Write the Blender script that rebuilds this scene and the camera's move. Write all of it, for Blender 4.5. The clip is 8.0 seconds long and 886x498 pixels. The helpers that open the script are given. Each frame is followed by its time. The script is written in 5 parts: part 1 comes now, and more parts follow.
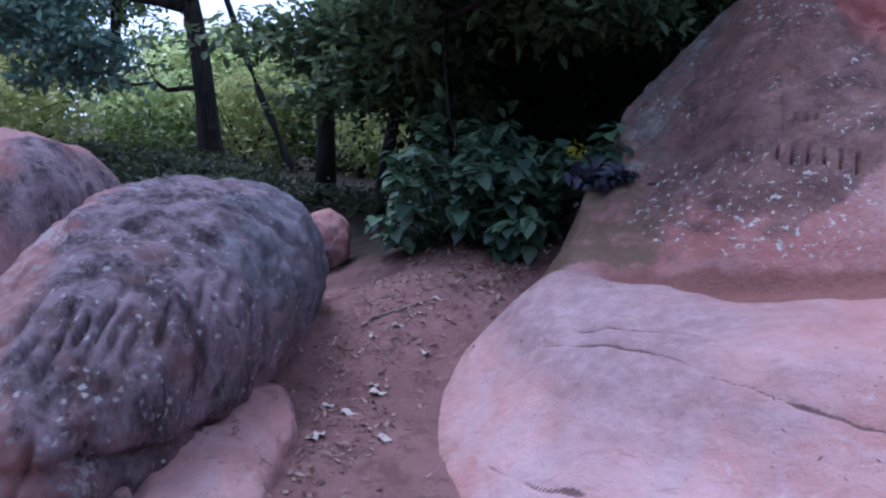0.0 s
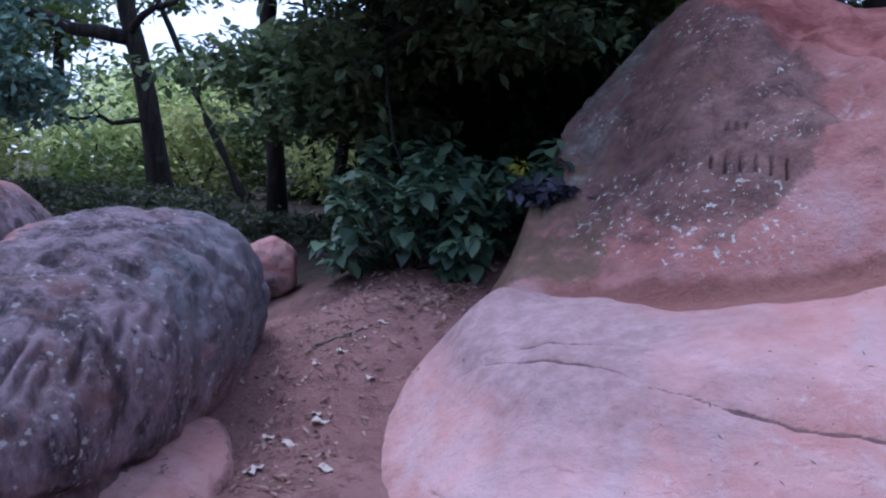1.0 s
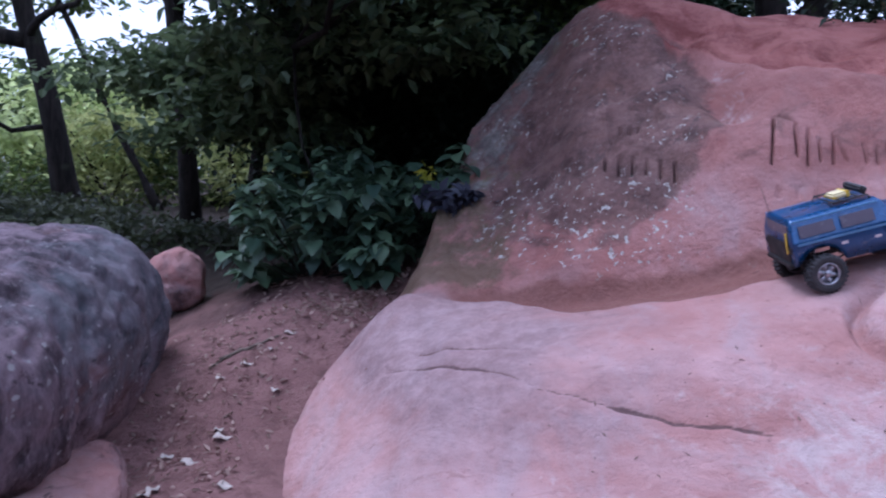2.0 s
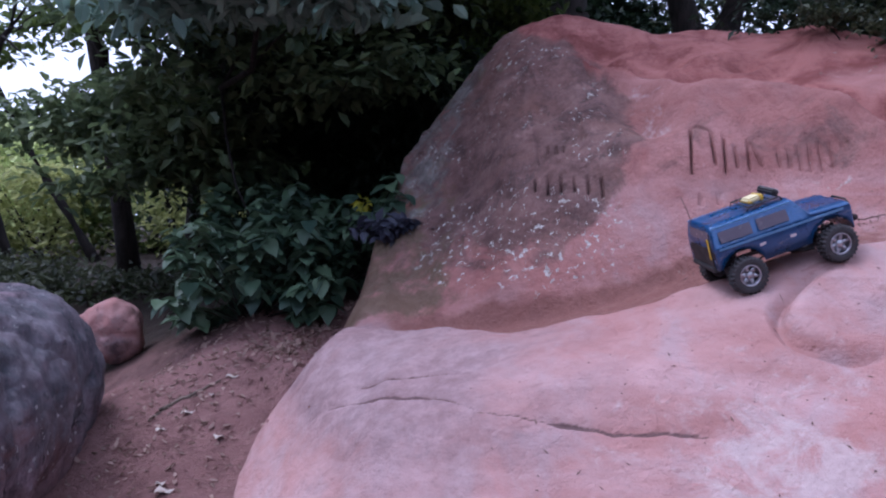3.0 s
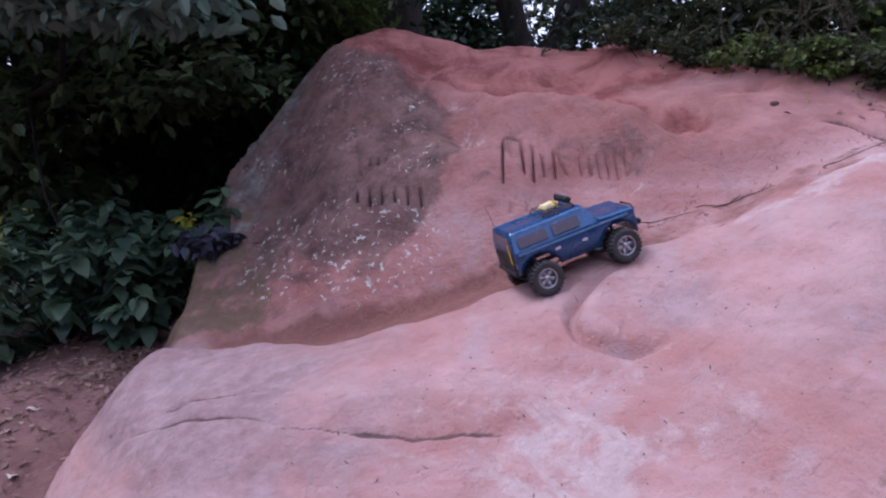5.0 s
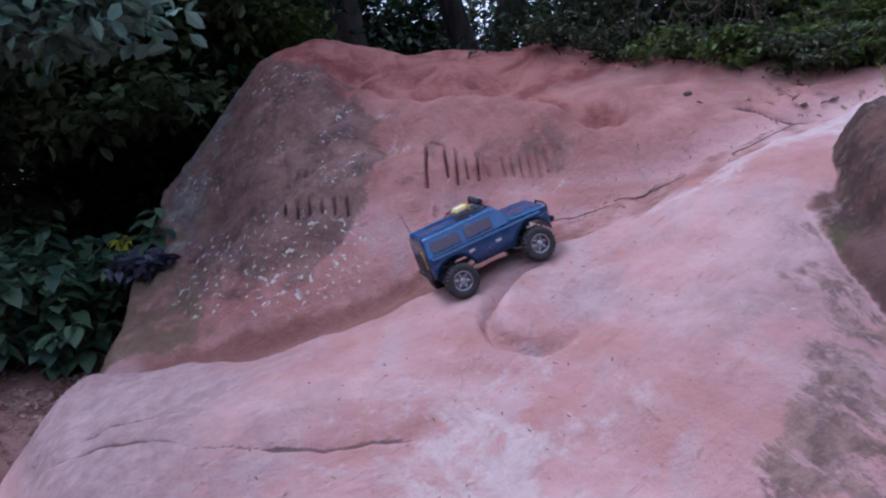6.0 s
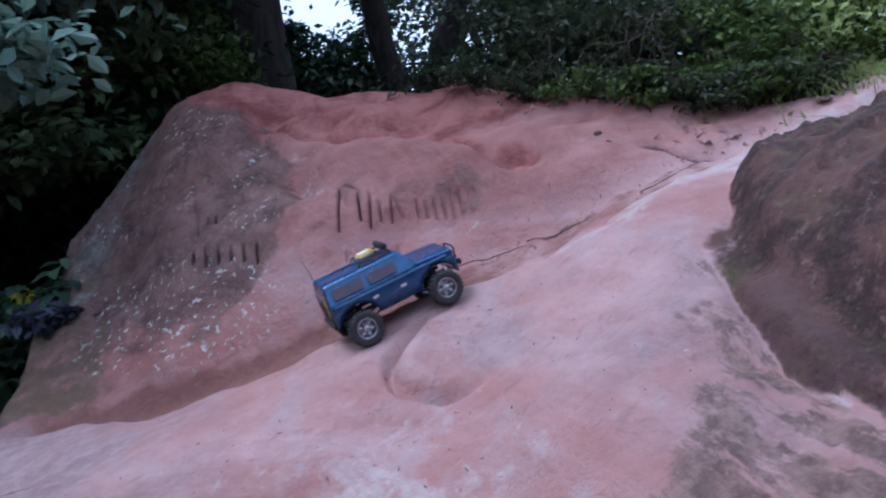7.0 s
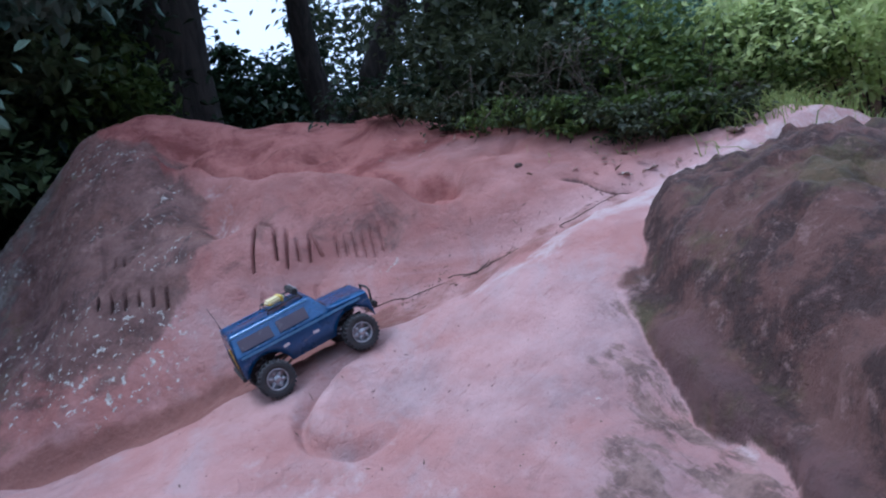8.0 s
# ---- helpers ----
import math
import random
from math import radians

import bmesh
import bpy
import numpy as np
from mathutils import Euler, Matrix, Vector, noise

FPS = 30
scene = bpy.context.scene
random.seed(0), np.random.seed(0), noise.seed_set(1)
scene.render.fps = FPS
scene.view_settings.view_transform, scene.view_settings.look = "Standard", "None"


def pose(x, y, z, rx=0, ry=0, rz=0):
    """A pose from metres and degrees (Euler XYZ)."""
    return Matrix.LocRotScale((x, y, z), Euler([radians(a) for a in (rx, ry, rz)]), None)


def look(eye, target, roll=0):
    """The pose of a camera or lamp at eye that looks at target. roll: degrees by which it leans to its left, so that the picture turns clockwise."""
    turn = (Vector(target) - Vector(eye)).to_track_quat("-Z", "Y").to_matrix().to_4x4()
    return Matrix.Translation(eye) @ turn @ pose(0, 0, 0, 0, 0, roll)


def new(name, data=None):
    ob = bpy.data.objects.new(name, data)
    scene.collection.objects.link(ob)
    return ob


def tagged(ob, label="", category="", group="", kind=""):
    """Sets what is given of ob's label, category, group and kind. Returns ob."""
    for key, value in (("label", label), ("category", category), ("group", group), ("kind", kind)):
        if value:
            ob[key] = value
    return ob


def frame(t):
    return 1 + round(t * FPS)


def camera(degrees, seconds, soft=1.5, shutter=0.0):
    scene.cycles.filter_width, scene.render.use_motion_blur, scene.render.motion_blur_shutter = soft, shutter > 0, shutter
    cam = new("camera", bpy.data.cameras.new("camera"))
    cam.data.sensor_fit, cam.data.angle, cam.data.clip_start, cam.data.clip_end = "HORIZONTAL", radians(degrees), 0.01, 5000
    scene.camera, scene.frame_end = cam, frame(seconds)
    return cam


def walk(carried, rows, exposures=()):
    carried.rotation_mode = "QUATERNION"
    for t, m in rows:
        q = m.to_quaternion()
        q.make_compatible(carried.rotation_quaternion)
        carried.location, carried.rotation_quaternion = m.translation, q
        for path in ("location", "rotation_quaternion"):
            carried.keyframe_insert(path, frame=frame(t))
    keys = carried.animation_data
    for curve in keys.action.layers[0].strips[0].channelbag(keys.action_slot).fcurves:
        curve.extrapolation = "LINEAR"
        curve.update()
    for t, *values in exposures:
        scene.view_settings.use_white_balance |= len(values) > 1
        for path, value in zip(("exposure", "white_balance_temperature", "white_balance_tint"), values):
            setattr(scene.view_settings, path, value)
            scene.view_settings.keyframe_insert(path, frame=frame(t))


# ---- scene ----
cam = camera(64.0, 8.0, soft=2.1, shutter=0.3)
PATH = [
    (0, (-0.283, -0.064, 0.892), (-0.709, 1.868, 0.599), 4.10),
    (0.5, (-0.229, -0.044, 0.887), (-0.604, 1.904, 0.631), 2.79),
    (1, (-0.209, -0.020, 0.880), (-0.540, 1.940, 0.660), 2.04),
    (1.5, (-0.173, 0.002, 0.887), (-0.435, 1.973, 0.669), 1.74),
    (2, (-0.112, -0.022, 0.909), (-0.249, 1.962, 0.695), 1.02),
    (2.2, (-0.081, -0.024, 0.926), (-0.173, 1.963, 0.718), 0.07),
    (3.3, (-0.041, -0.029, 0.907), (-0.034, 1.968, 0.783), -3.61),
    (3.5, (-0.006, -0.050, 0.929), (-0.002, 1.947, 0.806), -4.29),
    (4, (0.012, -0.041, 0.913), (0.153, 1.950, 0.784), -4.76),
    (4.5, (0.040, -0.039, 0.887), (0.249, 1.946, 0.757), -5.69),
    (5, (0.110, -0.053, 0.902), (0.480, 1.908, 0.771), -4.07),
    (5.2, (0.121, -0.059, 0.901), (0.501, 1.901, 0.774), -4.95),
    (6.3, (0.354, -0.122, 0.896), (0.793, 1.825, 0.767), -8.20),
    (6.5, (0.366, -0.101, 0.889), (0.849, 1.837, 0.783), -7.79),
    (7, (0.466, -0.095, 0.896), (1.022, 1.825, 0.851), -8.87),
    (7.5, (0.545, -0.092, 0.918), (1.189, 1.802, 0.893), -8.77),
    (8, (0.587, -0.064, 0.948), (1.290, 1.808, 0.927), -10.29),
]
EXPOSURES = [(0.0, 0.58, 4760, 21), (2.0, 0.57, 4980, 22), (3.5, 0.58, 5300, 27), (5.0, 0.54, 5450, 28), (6.5, 0.38, 4950, 14), (8.0, 0.42, 4850, 9)]
walk(cam, [(t, look(eye, target, roll)) for t, eye, target, roll in PATH], EXPOSURES)

# ---- light: a bright overcast sky, its cloud a mix of white into the clear sky ----
world = bpy.data.worlds.new("sky")
scene.world = world
world.use_nodes = True
wn = world.node_tree
sky = wn.nodes.new("ShaderNodeTexSky")
sky.sky_type, sky.sun_disc = "NISHITA", False
sky.sun_elevation, sky.sun_rotation = radians(69), radians(283)
sky.dust_density = 4.0
cloud_mix = wn.nodes.new("ShaderNodeMix")
cloud_mix.data_type = "RGBA"
cloud_mix.inputs[0].default_value = 0.8
cloud_mix.inputs[7].default_value = (6.6, 6.9, 7.6, 1)
wn.links.new(sky.outputs["Color"], cloud_mix.inputs[6])
wn.links.new(cloud_mix.outputs[2], wn.nodes["Background"].inputs["Color"])
wn.nodes["Background"].inputs["Strength"].default_value = 0.15
sun_data = bpy.data.lights.new("sun", "SUN")
sun_data.energy, sun_data.angle, sun_data.color = 1.5, radians(26), (1.0, 0.96, 0.92)
sun = new("sun", sun_data)
sun.matrix_world = look((-1.9, 2.5, 6.0), (0.2, 2.0, 0.4))

# ---- materials ----


class Nodes:
    """A short way to write node materials."""

    def __init__(self, name, rough=0.85, metal=0.0, spec=0.3):
        self.mat = bpy.data.materials.new(name)
        self.mat.use_nodes = True
        self.tree = self.mat.node_tree
        self.bsdf = self.tree.nodes["Principled BSDF"]
        self.bsdf.inputs["Roughness"].default_value = rough
        self.bsdf.inputs["Metallic"].default_value = metal
        self.bsdf.inputs["Specular IOR Level"].default_value = spec
        self.coord = self.tree.nodes.new("ShaderNodeTexCoord").outputs["Object"]

    def put(self, socket, value):
        if hasattr(value, "is_linked") or hasattr(value, "is_output"):
            self.tree.links.new(value, socket)
        else:
            socket.default_value = value

    def world_place(self):
        return self.tree.nodes.new("ShaderNodeNewGeometry").outputs["Position"]

    def stretch(self, vector, scale, turn=(0, 0, 0)):
        n = self.tree.nodes.new("ShaderNodeMapping")
        self.put(n.inputs["Vector"], vector)
        n.inputs["Scale"].default_value = scale
        n.inputs["Rotation"].default_value = [radians(a) for a in turn]
        return n.outputs["Vector"]

    def noise(self, scale, detail=4.0, rough=0.55, vector=None, warp=0.0):
        n = self.tree.nodes.new("ShaderNodeTexNoise")
        self.put(n.inputs["Vector"], vector or self.coord)
        for key, value in (("Scale", scale), ("Detail", detail), ("Roughness", rough), ("Distortion", warp)):
            n.inputs[key].default_value = value
        return n.outputs["Fac"]

    def cells(self, scale, vector=None, feature="F1"):
        n = self.tree.nodes.new("ShaderNodeTexVoronoi")
        n.feature = feature
        self.put(n.inputs["Vector"], vector or self.coord)
        n.inputs["Scale"].default_value = scale
        return n.outputs["Distance"]

    def ramp(self, fac, low, high, a=0.0, b=1.0):
        """fac, from low to high, mapped smoothly on a to b."""
        n = self.tree.nodes.new("ShaderNodeMapRange")
        n.interpolation_type = "SMOOTHSTEP"
        self.put(n.inputs["Value"], fac)
        for key, value in (("From Min", low), ("From Max", high), ("To Min", a), ("To Max", b)):
            n.inputs[key].default_value = value
        return n.outputs["Result"]

    def sum(self, a, b, how="ADD"):
        n = self.tree.nodes.new("ShaderNodeMath")
        n.operation = how
        self.put(n.inputs[0], a)
        self.put(n.inputs[1], b)
        return n.outputs[0]

    def mix(self, fac, a, b, how="MIX"):
        n = self.tree.nodes.new("ShaderNodeMix")
        n.data_type, n.blend_type = "RGBA", how
        self.put(n.inputs[0], fac)
        self.put(n.inputs[6], (*a, 1) if isinstance(a, tuple) else a)
        self.put(n.inputs[7], (*b, 1) if isinstance(b, tuple) else b)
        return n.outputs[2]

    def side(self, strength):
        """More on one side of a thing than on the other, along its own x."""
        n = self.tree.nodes.new("ShaderNodeSeparateXYZ")
        self.put(n.inputs[0], self.coord)
        return self.ramp(n.outputs["X"], -0.35, 0.15, -strength, 0.0)

    def attr(self, key):
        n = self.tree.nodes.new("ShaderNodeAttribute")
        n.attribute_name = key
        return n.outputs["Fac"]

    def both(self, mask, grain, ragged):
        """A mask whose border is broken up by a grain."""
        return self.ramp(self.sum(mask, self.sum(self.sum(grain, 0.5, "SUBTRACT"), ragged * 2.2, "MULTIPLY")), 0.3, 0.7)

    def island(self):
        return self.tree.nodes.new("ShaderNodeNewGeometry").outputs["Random Per Island"]

    def chance(self):
        return self.tree.nodes.new("ShaderNodeObjectInfo").outputs["Random"]

    def done(self, color, height=None, bump=0.3, depth=0.01, rough=None):
        self.put(self.bsdf.inputs["Base Color"], (*color, 1) if isinstance(color, tuple) else color)
        if height is not None:
            n = self.tree.nodes.new("ShaderNodeBump")
            n.inputs["Strength"].default_value, n.inputs["Distance"].default_value = bump, depth
            self.put(n.inputs["Height"], height)
            self.put(self.bsdf.inputs["Normal"], n.outputs["Normal"])
        if rough is not None:
            self.put(self.bsdf.inputs["Roughness"], rough)
        return self.mat


def sandstone(name, crust=0.0, lichen=0.0, masks=False, bare=0.0, red=(0.375, 0.180, 0.160), pale=(0.49, 0.305, 0.292)):
    """Red sandstone: banded rose and red, a grey crust where rain runs, pale lichen flecks, soil in the hollows and some moss."""
    m = Nodes(name, 0.86)
    field = (lambda key: m.attr(key)) if masks else (lambda key: 0.0)
    bands = m.noise(2.0, 6, 0.6, m.stretch(m.coord, (0.6, 0.6, 3.0), (6, -9, 0)), 0.6)
    color = m.mix(m.ramp(bands, 0.34, 0.68), red, pale)
    soft = 0.4 if masks else 1.0
    color = m.mix(m.ramp(m.noise(6, 7, 0.65), 0.45, 0.72, 0, 0.8 * soft), color, (0.33, 0.155, 0.138))
    streaks = m.noise(4.5, 8, 0.66, m.stretch(m.coord, (1.3, 0.8, 0.8), (0, 0, 28)), 0.6)
    color = m.mix(m.ramp(streaks, 0.44, 0.70, 0.0, 0.55), color, (0.405, 0.315, 0.318))
    scars = m.noise(13, 8, 0.75, m.stretch(m.coord, (0.5, 2.0, 1.2), (0, 0, -22)), 0.5)
    color = m.mix(m.ramp(scars, 0.585, 0.645, 0.0, 0.6), color, (0.27, 0.145, 0.132))
    color = m.mix(m.ramp(m.noise(60, 6, 0.8), 0.62, 0.70, 0.0, 0.45), color, (0.58, 0.46, 0.44))
    if not masks:
        color = m.mix(m.ramp(m.noise(11, 8, 0.78), 0.57, 0.64, 0.0, 0.8), color, (0.10, 0.065, 0.062))
    if masks:
        color = m.mix(m.sum(m.ramp(m.sum(field("stain"), m.sum(m.sum(m.noise(4, 8, 0.68, warp=0.4), 0.5, "SUBTRACT"), 1.5, "MULTIPLY")), 0.15, 1.0), 0.72, "MULTIPLY"), color, m.mix(m.ramp(m.noise(16, 7, 0.72), 0.3, 0.7), (0.16, 0.115, 0.122), (0.33, 0.245, 0.25)))
    if masks:
        color = m.mix(m.sum(field("wall"), 0.75, "MULTIPLY"), color, m.mix(m.ramp(m.noise(4.5, 7, 0.65, warp=0.5), 0.35, 0.65), (0.225, 0.080, 0.066), (0.375, 0.165, 0.142)))
        color = m.mix(m.both(field("fresh"), m.noise(7, 5, 0.6), 0.35), color, m.mix(m.ramp(m.noise(5, 8, 0.7, warp=0.5), 0.36, 0.64), (0.195, 0.058, 0.050), (0.385, 0.155, 0.132)))
        color = m.mix(m.sum(m.both(field("pale"), m.noise(9, 8, 0.72, warp=0.4), 0.9), 0.8, "MULTIPLY"), color, m.mix(m.noise(30, 4, 0.7), (0.40, 0.30, 0.288), (0.60, 0.49, 0.47)))
    rain = m.noise(1.6, 7, 0.62, warp=0.5)
    grey = m.both(field("crust"), m.noise(5, 9, 0.72, warp=0.8), 0.8) if masks else m.ramp(m.sum(rain, m.side(bare)), 0.62 - 0.3 * crust, 0.76 - 0.3 * crust, 0.0, 0.95)
    crusty = m.mix(m.ramp(m.noise(9, 8, 0.75), 0.3, 0.7), (0.050, 0.030, 0.027), (0.20, 0.122, 0.106))
    crusty = m.mix(m.ramp(m.noise(4, 6, 0.65), 0.48, 0.66, 0, 0.75 if masks else 0.3), crusty, (0.17, 0.092, 0.072))
    if not masks:
        crusty = m.mix(m.ramp(m.noise(5, 10, 0.76), 0.40, 0.60), (0.022, 0.017, 0.020), m.mix(m.ramp(m.noise(3, 5), 0.35, 0.65), (0.165, 0.108, 0.128), (0.115, 0.12, 0.142)))
        crusty = m.mix(m.ramp(m.noise(30, 6, 0.75), 0.61, 0.65, 0, 0.9), crusty, (0.50, 0.46, 0.46))
        crusty = m.mix(m.ramp(m.noise(17, 7, 0.75), 0.60, 0.66, 0, 0.9), crusty, (0.025, 0.018, 0.02))
    color = m.mix(m.sum(grey, 0.85, "MULTIPLY"), color, crusty)
    if masks:
        blotch = m.sum(m.ramp(m.noise(6, 9, 0.76, warp=0.5), 0.53, 0.64, 0, 0.75), field("crust"), "MULTIPLY")
        color = m.mix(blotch, color, (0.062, 0.040, 0.038))
        rubbed = m.sum(m.ramp(m.noise(5, 8, 0.72, m.stretch(m.coord, (1, 1, 1), (40, 10, 70)), 0.4), 0.56, 0.64, 0, 0.7), field("crust"), "MULTIPLY")
        color = m.mix(rubbed, color, m.mix(m.noise(18, 6, 0.7), (0.21, 0.095, 0.08), (0.33, 0.22, 0.20)))
        brown = m.mix(m.ramp(m.noise(6, 10, 0.74), 0.42, 0.58), (0.042, 0.023, 0.020), (0.118, 0.060, 0.050))
        brown = m.mix(m.ramp(m.noise(22, 8, 0.78), 0.55, 0.64, 0, 0.6), brown, (0.22, 0.14, 0.125))
        brown = m.mix(m.ramp(m.noise(2.6, 7, 0.7), 0.52, 0.64, 0, 0.45), brown, m.mix(m.noise(30, 5, 0.7), (0.05, 0.045, 0.015), (0.15, 0.13, 0.05)))
        color = m.mix(m.both(field("brown"), m.noise(6, 9, 0.72), 0.5), color, brown)
        runs = m.noise(9, 9, 0.74, m.stretch(m.coord, (1.6, 0.5, 0.8), (0, 0, 32)), 0.3)
        color = m.mix(m.sum(m.ramp(m.sum(runs, m.sum(field("beside"), 0.24, "MULTIPLY")), 0.66, 0.75, 0, 0.85), field("beside"), "MULTIPLY"), color, m.mix(m.ramp(m.noise(16, 7, 0.74), 0.35, 0.65), (0.085, 0.055, 0.045), (0.25, 0.16, 0.135)))
        color = m.mix(m.sum(m.both(field("plum"), m.noise(5, 7, 0.7), 0.6), 0.8, "MULTIPLY"), color, m.mix(m.noise(12, 8, 0.74), (0.065, 0.034, 0.033), (0.155, 0.083, 0.08)))
        color = m.mix(m.sum(m.both(field("moss"), m.noise(8, 8, 0.72), 0.9), 0.8, "MULTIPLY"), color, m.mix(m.noise(26, 5, 0.7), (0.07, 0.055, 0.028), (0.165, 0.125, 0.075)))
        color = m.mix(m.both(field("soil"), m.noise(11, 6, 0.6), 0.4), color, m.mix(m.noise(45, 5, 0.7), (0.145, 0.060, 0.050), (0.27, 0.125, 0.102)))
    if masks:
        film = m.mix(m.ramp(m.noise(12, 9, 0.76), 0.38, 0.62), (0.085, 0.078, 0.070), (0.255, 0.245, 0.225))
        film = m.mix(m.ramp(m.noise(4, 6, 0.66), 0.52, 0.64, 0, 0.8), film, m.mix(m.noise(30, 5, 0.7), (0.10, 0.095, 0.045), (0.20, 0.18, 0.095)))
        film = m.mix(m.ramp(m.noise(5.5, 6, 0.7, m.stretch(m.coord, (1, 1, 1.6), (0, 0, 50))), 0.57, 0.64, 0, 0.85), film, (0.32, 0.125, 0.10))
        color = m.mix(m.sum(m.both(field("film"), m.noise(7, 8, 0.72, warp=0.5), 0.9), 0.85, "MULTIPLY"), color, film)
    if masks:
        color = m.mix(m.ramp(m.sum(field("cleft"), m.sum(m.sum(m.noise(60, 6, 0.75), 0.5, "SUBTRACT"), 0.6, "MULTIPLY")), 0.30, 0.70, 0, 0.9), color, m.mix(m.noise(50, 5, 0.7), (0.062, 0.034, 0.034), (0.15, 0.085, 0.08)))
    patch = m.both(field("lichen"), m.noise(6, 6, 0.7), 1.0) if masks else m.ramp(m.noise(3.2, 4, 0.6), 0.46, 0.60, 0, lichen)
    fine = m.sum(m.noise(40, 3, 0.6), m.sum(m.sum(m.noise(120, 5, 0.7), 0.5, "SUBTRACT"), 0.34, "MULTIPLY"))
    flecks = m.sum(patch, m.ramp(fine, 0.60, 0.645, 0, 0.9), "MULTIPLY")
    color = m.mix(flecks, color, m.mix(m.ramp(m.noise(90, 4, 0.7), 0.35, 0.65), (0.30, 0.28, 0.25), (0.62, 0.60, 0.55)))
    color = m.mix(m.ramp(m.noise(110, 6, 0.8), 0.59, 0.66, 0.0, 0.42), color, (0.16, 0.085, 0.075))
    pits = m.ramp(m.cells(26), 0.0, 0.22)
    height = m.sum(m.sum(m.noise(7, 9, 0.7), 1.8, "MULTIPLY"), m.sum(m.sum(m.noise(55, 6, 0.7), 0.24, "MULTIPLY"), m.sum(pits, 0.12, "MULTIPLY")))
    return m.done(color, height, 0.8 if masks else 1.0, 0.022, m.ramp(m.noise(12, 4), 0.3, 0.7, 0.72, 0.95))


OUTCROP = sandstone("outcrop_sandstone", masks=True)


def boulder_stone(name, bare_to, film=0.0, lichen=1.0):
    """Sandstone under a dark purple-grey crust; bare and rose-coloured on the rubbed side, with a blue-grey lichen film on the other."""
    m = Nodes(name, 0.88)
    axes = m.tree.nodes.new("ShaderNodeSeparateXYZ")
    m.put(axes.inputs[0], m.coord)
    across = m.sum(axes.outputs["X"], m.sum(axes.outputs["Z"], 0.45, "MULTIPLY"))
    worn = m.sum(across, m.sum(m.sum(m.noise(4, 7, 0.68, warp=0.5), 0.5, "SUBTRACT"), 0.34, "MULTIPLY"))
    rose = m.mix(m.ramp(m.noise(3, 6, 0.6), 0.35, 0.68), (0.40, 0.195, 0.18), (0.56, 0.345, 0.33))
    rose = m.mix(m.ramp(m.noise(24, 8, 0.75), 0.56, 0.66, 0, 0.5), rose, (0.26, 0.15, 0.14))
    rose = m.mix(m.ramp(m.noise(70, 5, 0.75), 0.60, 0.68, 0, 0.5), rose, (0.62, 0.50, 0.48))
    tall = m.stretch(m.coord, (1.6, 1.6, 0.55), (0, 0, 20))
    crust = m.mix(m.ramp(m.noise(6, 10, 0.74, tall), 0.36, 0.62), (0.050, 0.036, 0.045), (0.34, 0.25, 0.28))
    crust = m.mix(m.ramp(m.noise(3.5, 7, 0.7, warp=0.6), 0.56, 0.68, 0, 0.7), crust, (0.22, 0.115, 0.105))
    crust = m.mix(m.ramp(m.noise(26, 9, 0.78, tall), 0.57, 0.64, 0, 0.7), crust, (0.46, 0.39, 0.40))
    crust = m.mix(m.ramp(m.noise(15, 8, 0.76), 0.58, 0.66, 0, 0.85), crust, (0.022, 0.016, 0.019))
    low = m.ramp(m.sum(axes.outputs["Z"], m.sum(m.noise(5, 5), 0.3, "MULTIPLY")), 0.08, 0.20, 1.0, 0.0)
    raw = m.mix(m.ramp(m.noise(8, 8, 0.7, tall), 0.4, 0.62), (0.16, 0.085, 0.085), (0.30, 0.175, 0.17))
    crust = m.mix(m.sum(m.sum(low, m.ramp(across, -0.05, 0.12), "MULTIPLY"), 0.75, "MULTIPLY"), crust, raw)
    if film:
        blue = m.mix(m.ramp(m.noise(11, 8, 0.72), 0.35, 0.65), (0.10, 0.11, 0.13), (0.25, 0.275, 0.305))
        where = m.ramp(m.sum(across, m.sum(m.sum(m.noise(5, 6, 0.65), 0.5, "SUBTRACT"), 0.55, "MULTIPLY")), 0.42, 0.52, 0, film)
        crust = m.mix(m.sum(where, m.sum(1.0, low, "SUBTRACT"), "MULTIPLY"), crust, blue)
    color = m.mix(m.ramp(worn, bare_to - 0.04, bare_to + 0.06), rose, crust)
    spots = m.sum(m.cells(30), m.sum(m.sum(m.noise(45, 6, 0.75), 0.5, "SUBTRACT"), 1.3, "MULTIPLY"))
    flecks = m.sum(m.ramp(spots, 0.13, 0.19, 0.9, 0), m.ramp(m.noise(3.0, 5, 0.6), 0.44, 0.58, 0, lichen), "MULTIPLY")
    color = m.mix(flecks, color, m.mix(m.noise(80, 4, 0.7), (0.36, 0.34, 0.34), (0.66, 0.63, 0.61)))
    patch = m.ramp(m.sum(m.noise(8, 8, 0.74, warp=0.4), m.ramp(worn, bare_to + 0.30, bare_to - 0.02, -0.08, 0.07)), 0.60, 0.66, 0, 0.75 * lichen)
    color = m.mix(patch, color, m.mix(m.noise(60, 5, 0.7), (0.38, 0.34, 0.35), (0.60, 0.55, 0.55)))
    height = m.sum(m.sum(m.noise(9, 10, 0.74, tall), 1.9, "MULTIPLY"), m.sum(m.noise(50, 7, 0.72), 0.35, "MULTIPLY"))
    return m.done(color, height, 1.0, 0.035, m.ramp(m.noise(12, 4), 0.3, 0.7, 0.75, 0.95))


BOULDER = boulder_stone("boulder_sandstone", 0.06, 0.5)
CRUSTED = boulder_stone("crusted_sandstone", 0.50, 0.0, 0.3)
ROSE = sandstone("rose_sandstone", 0.35, 0.2)
LEDGE = sandstone("ledge_sandstone", 0.2, 0.1)


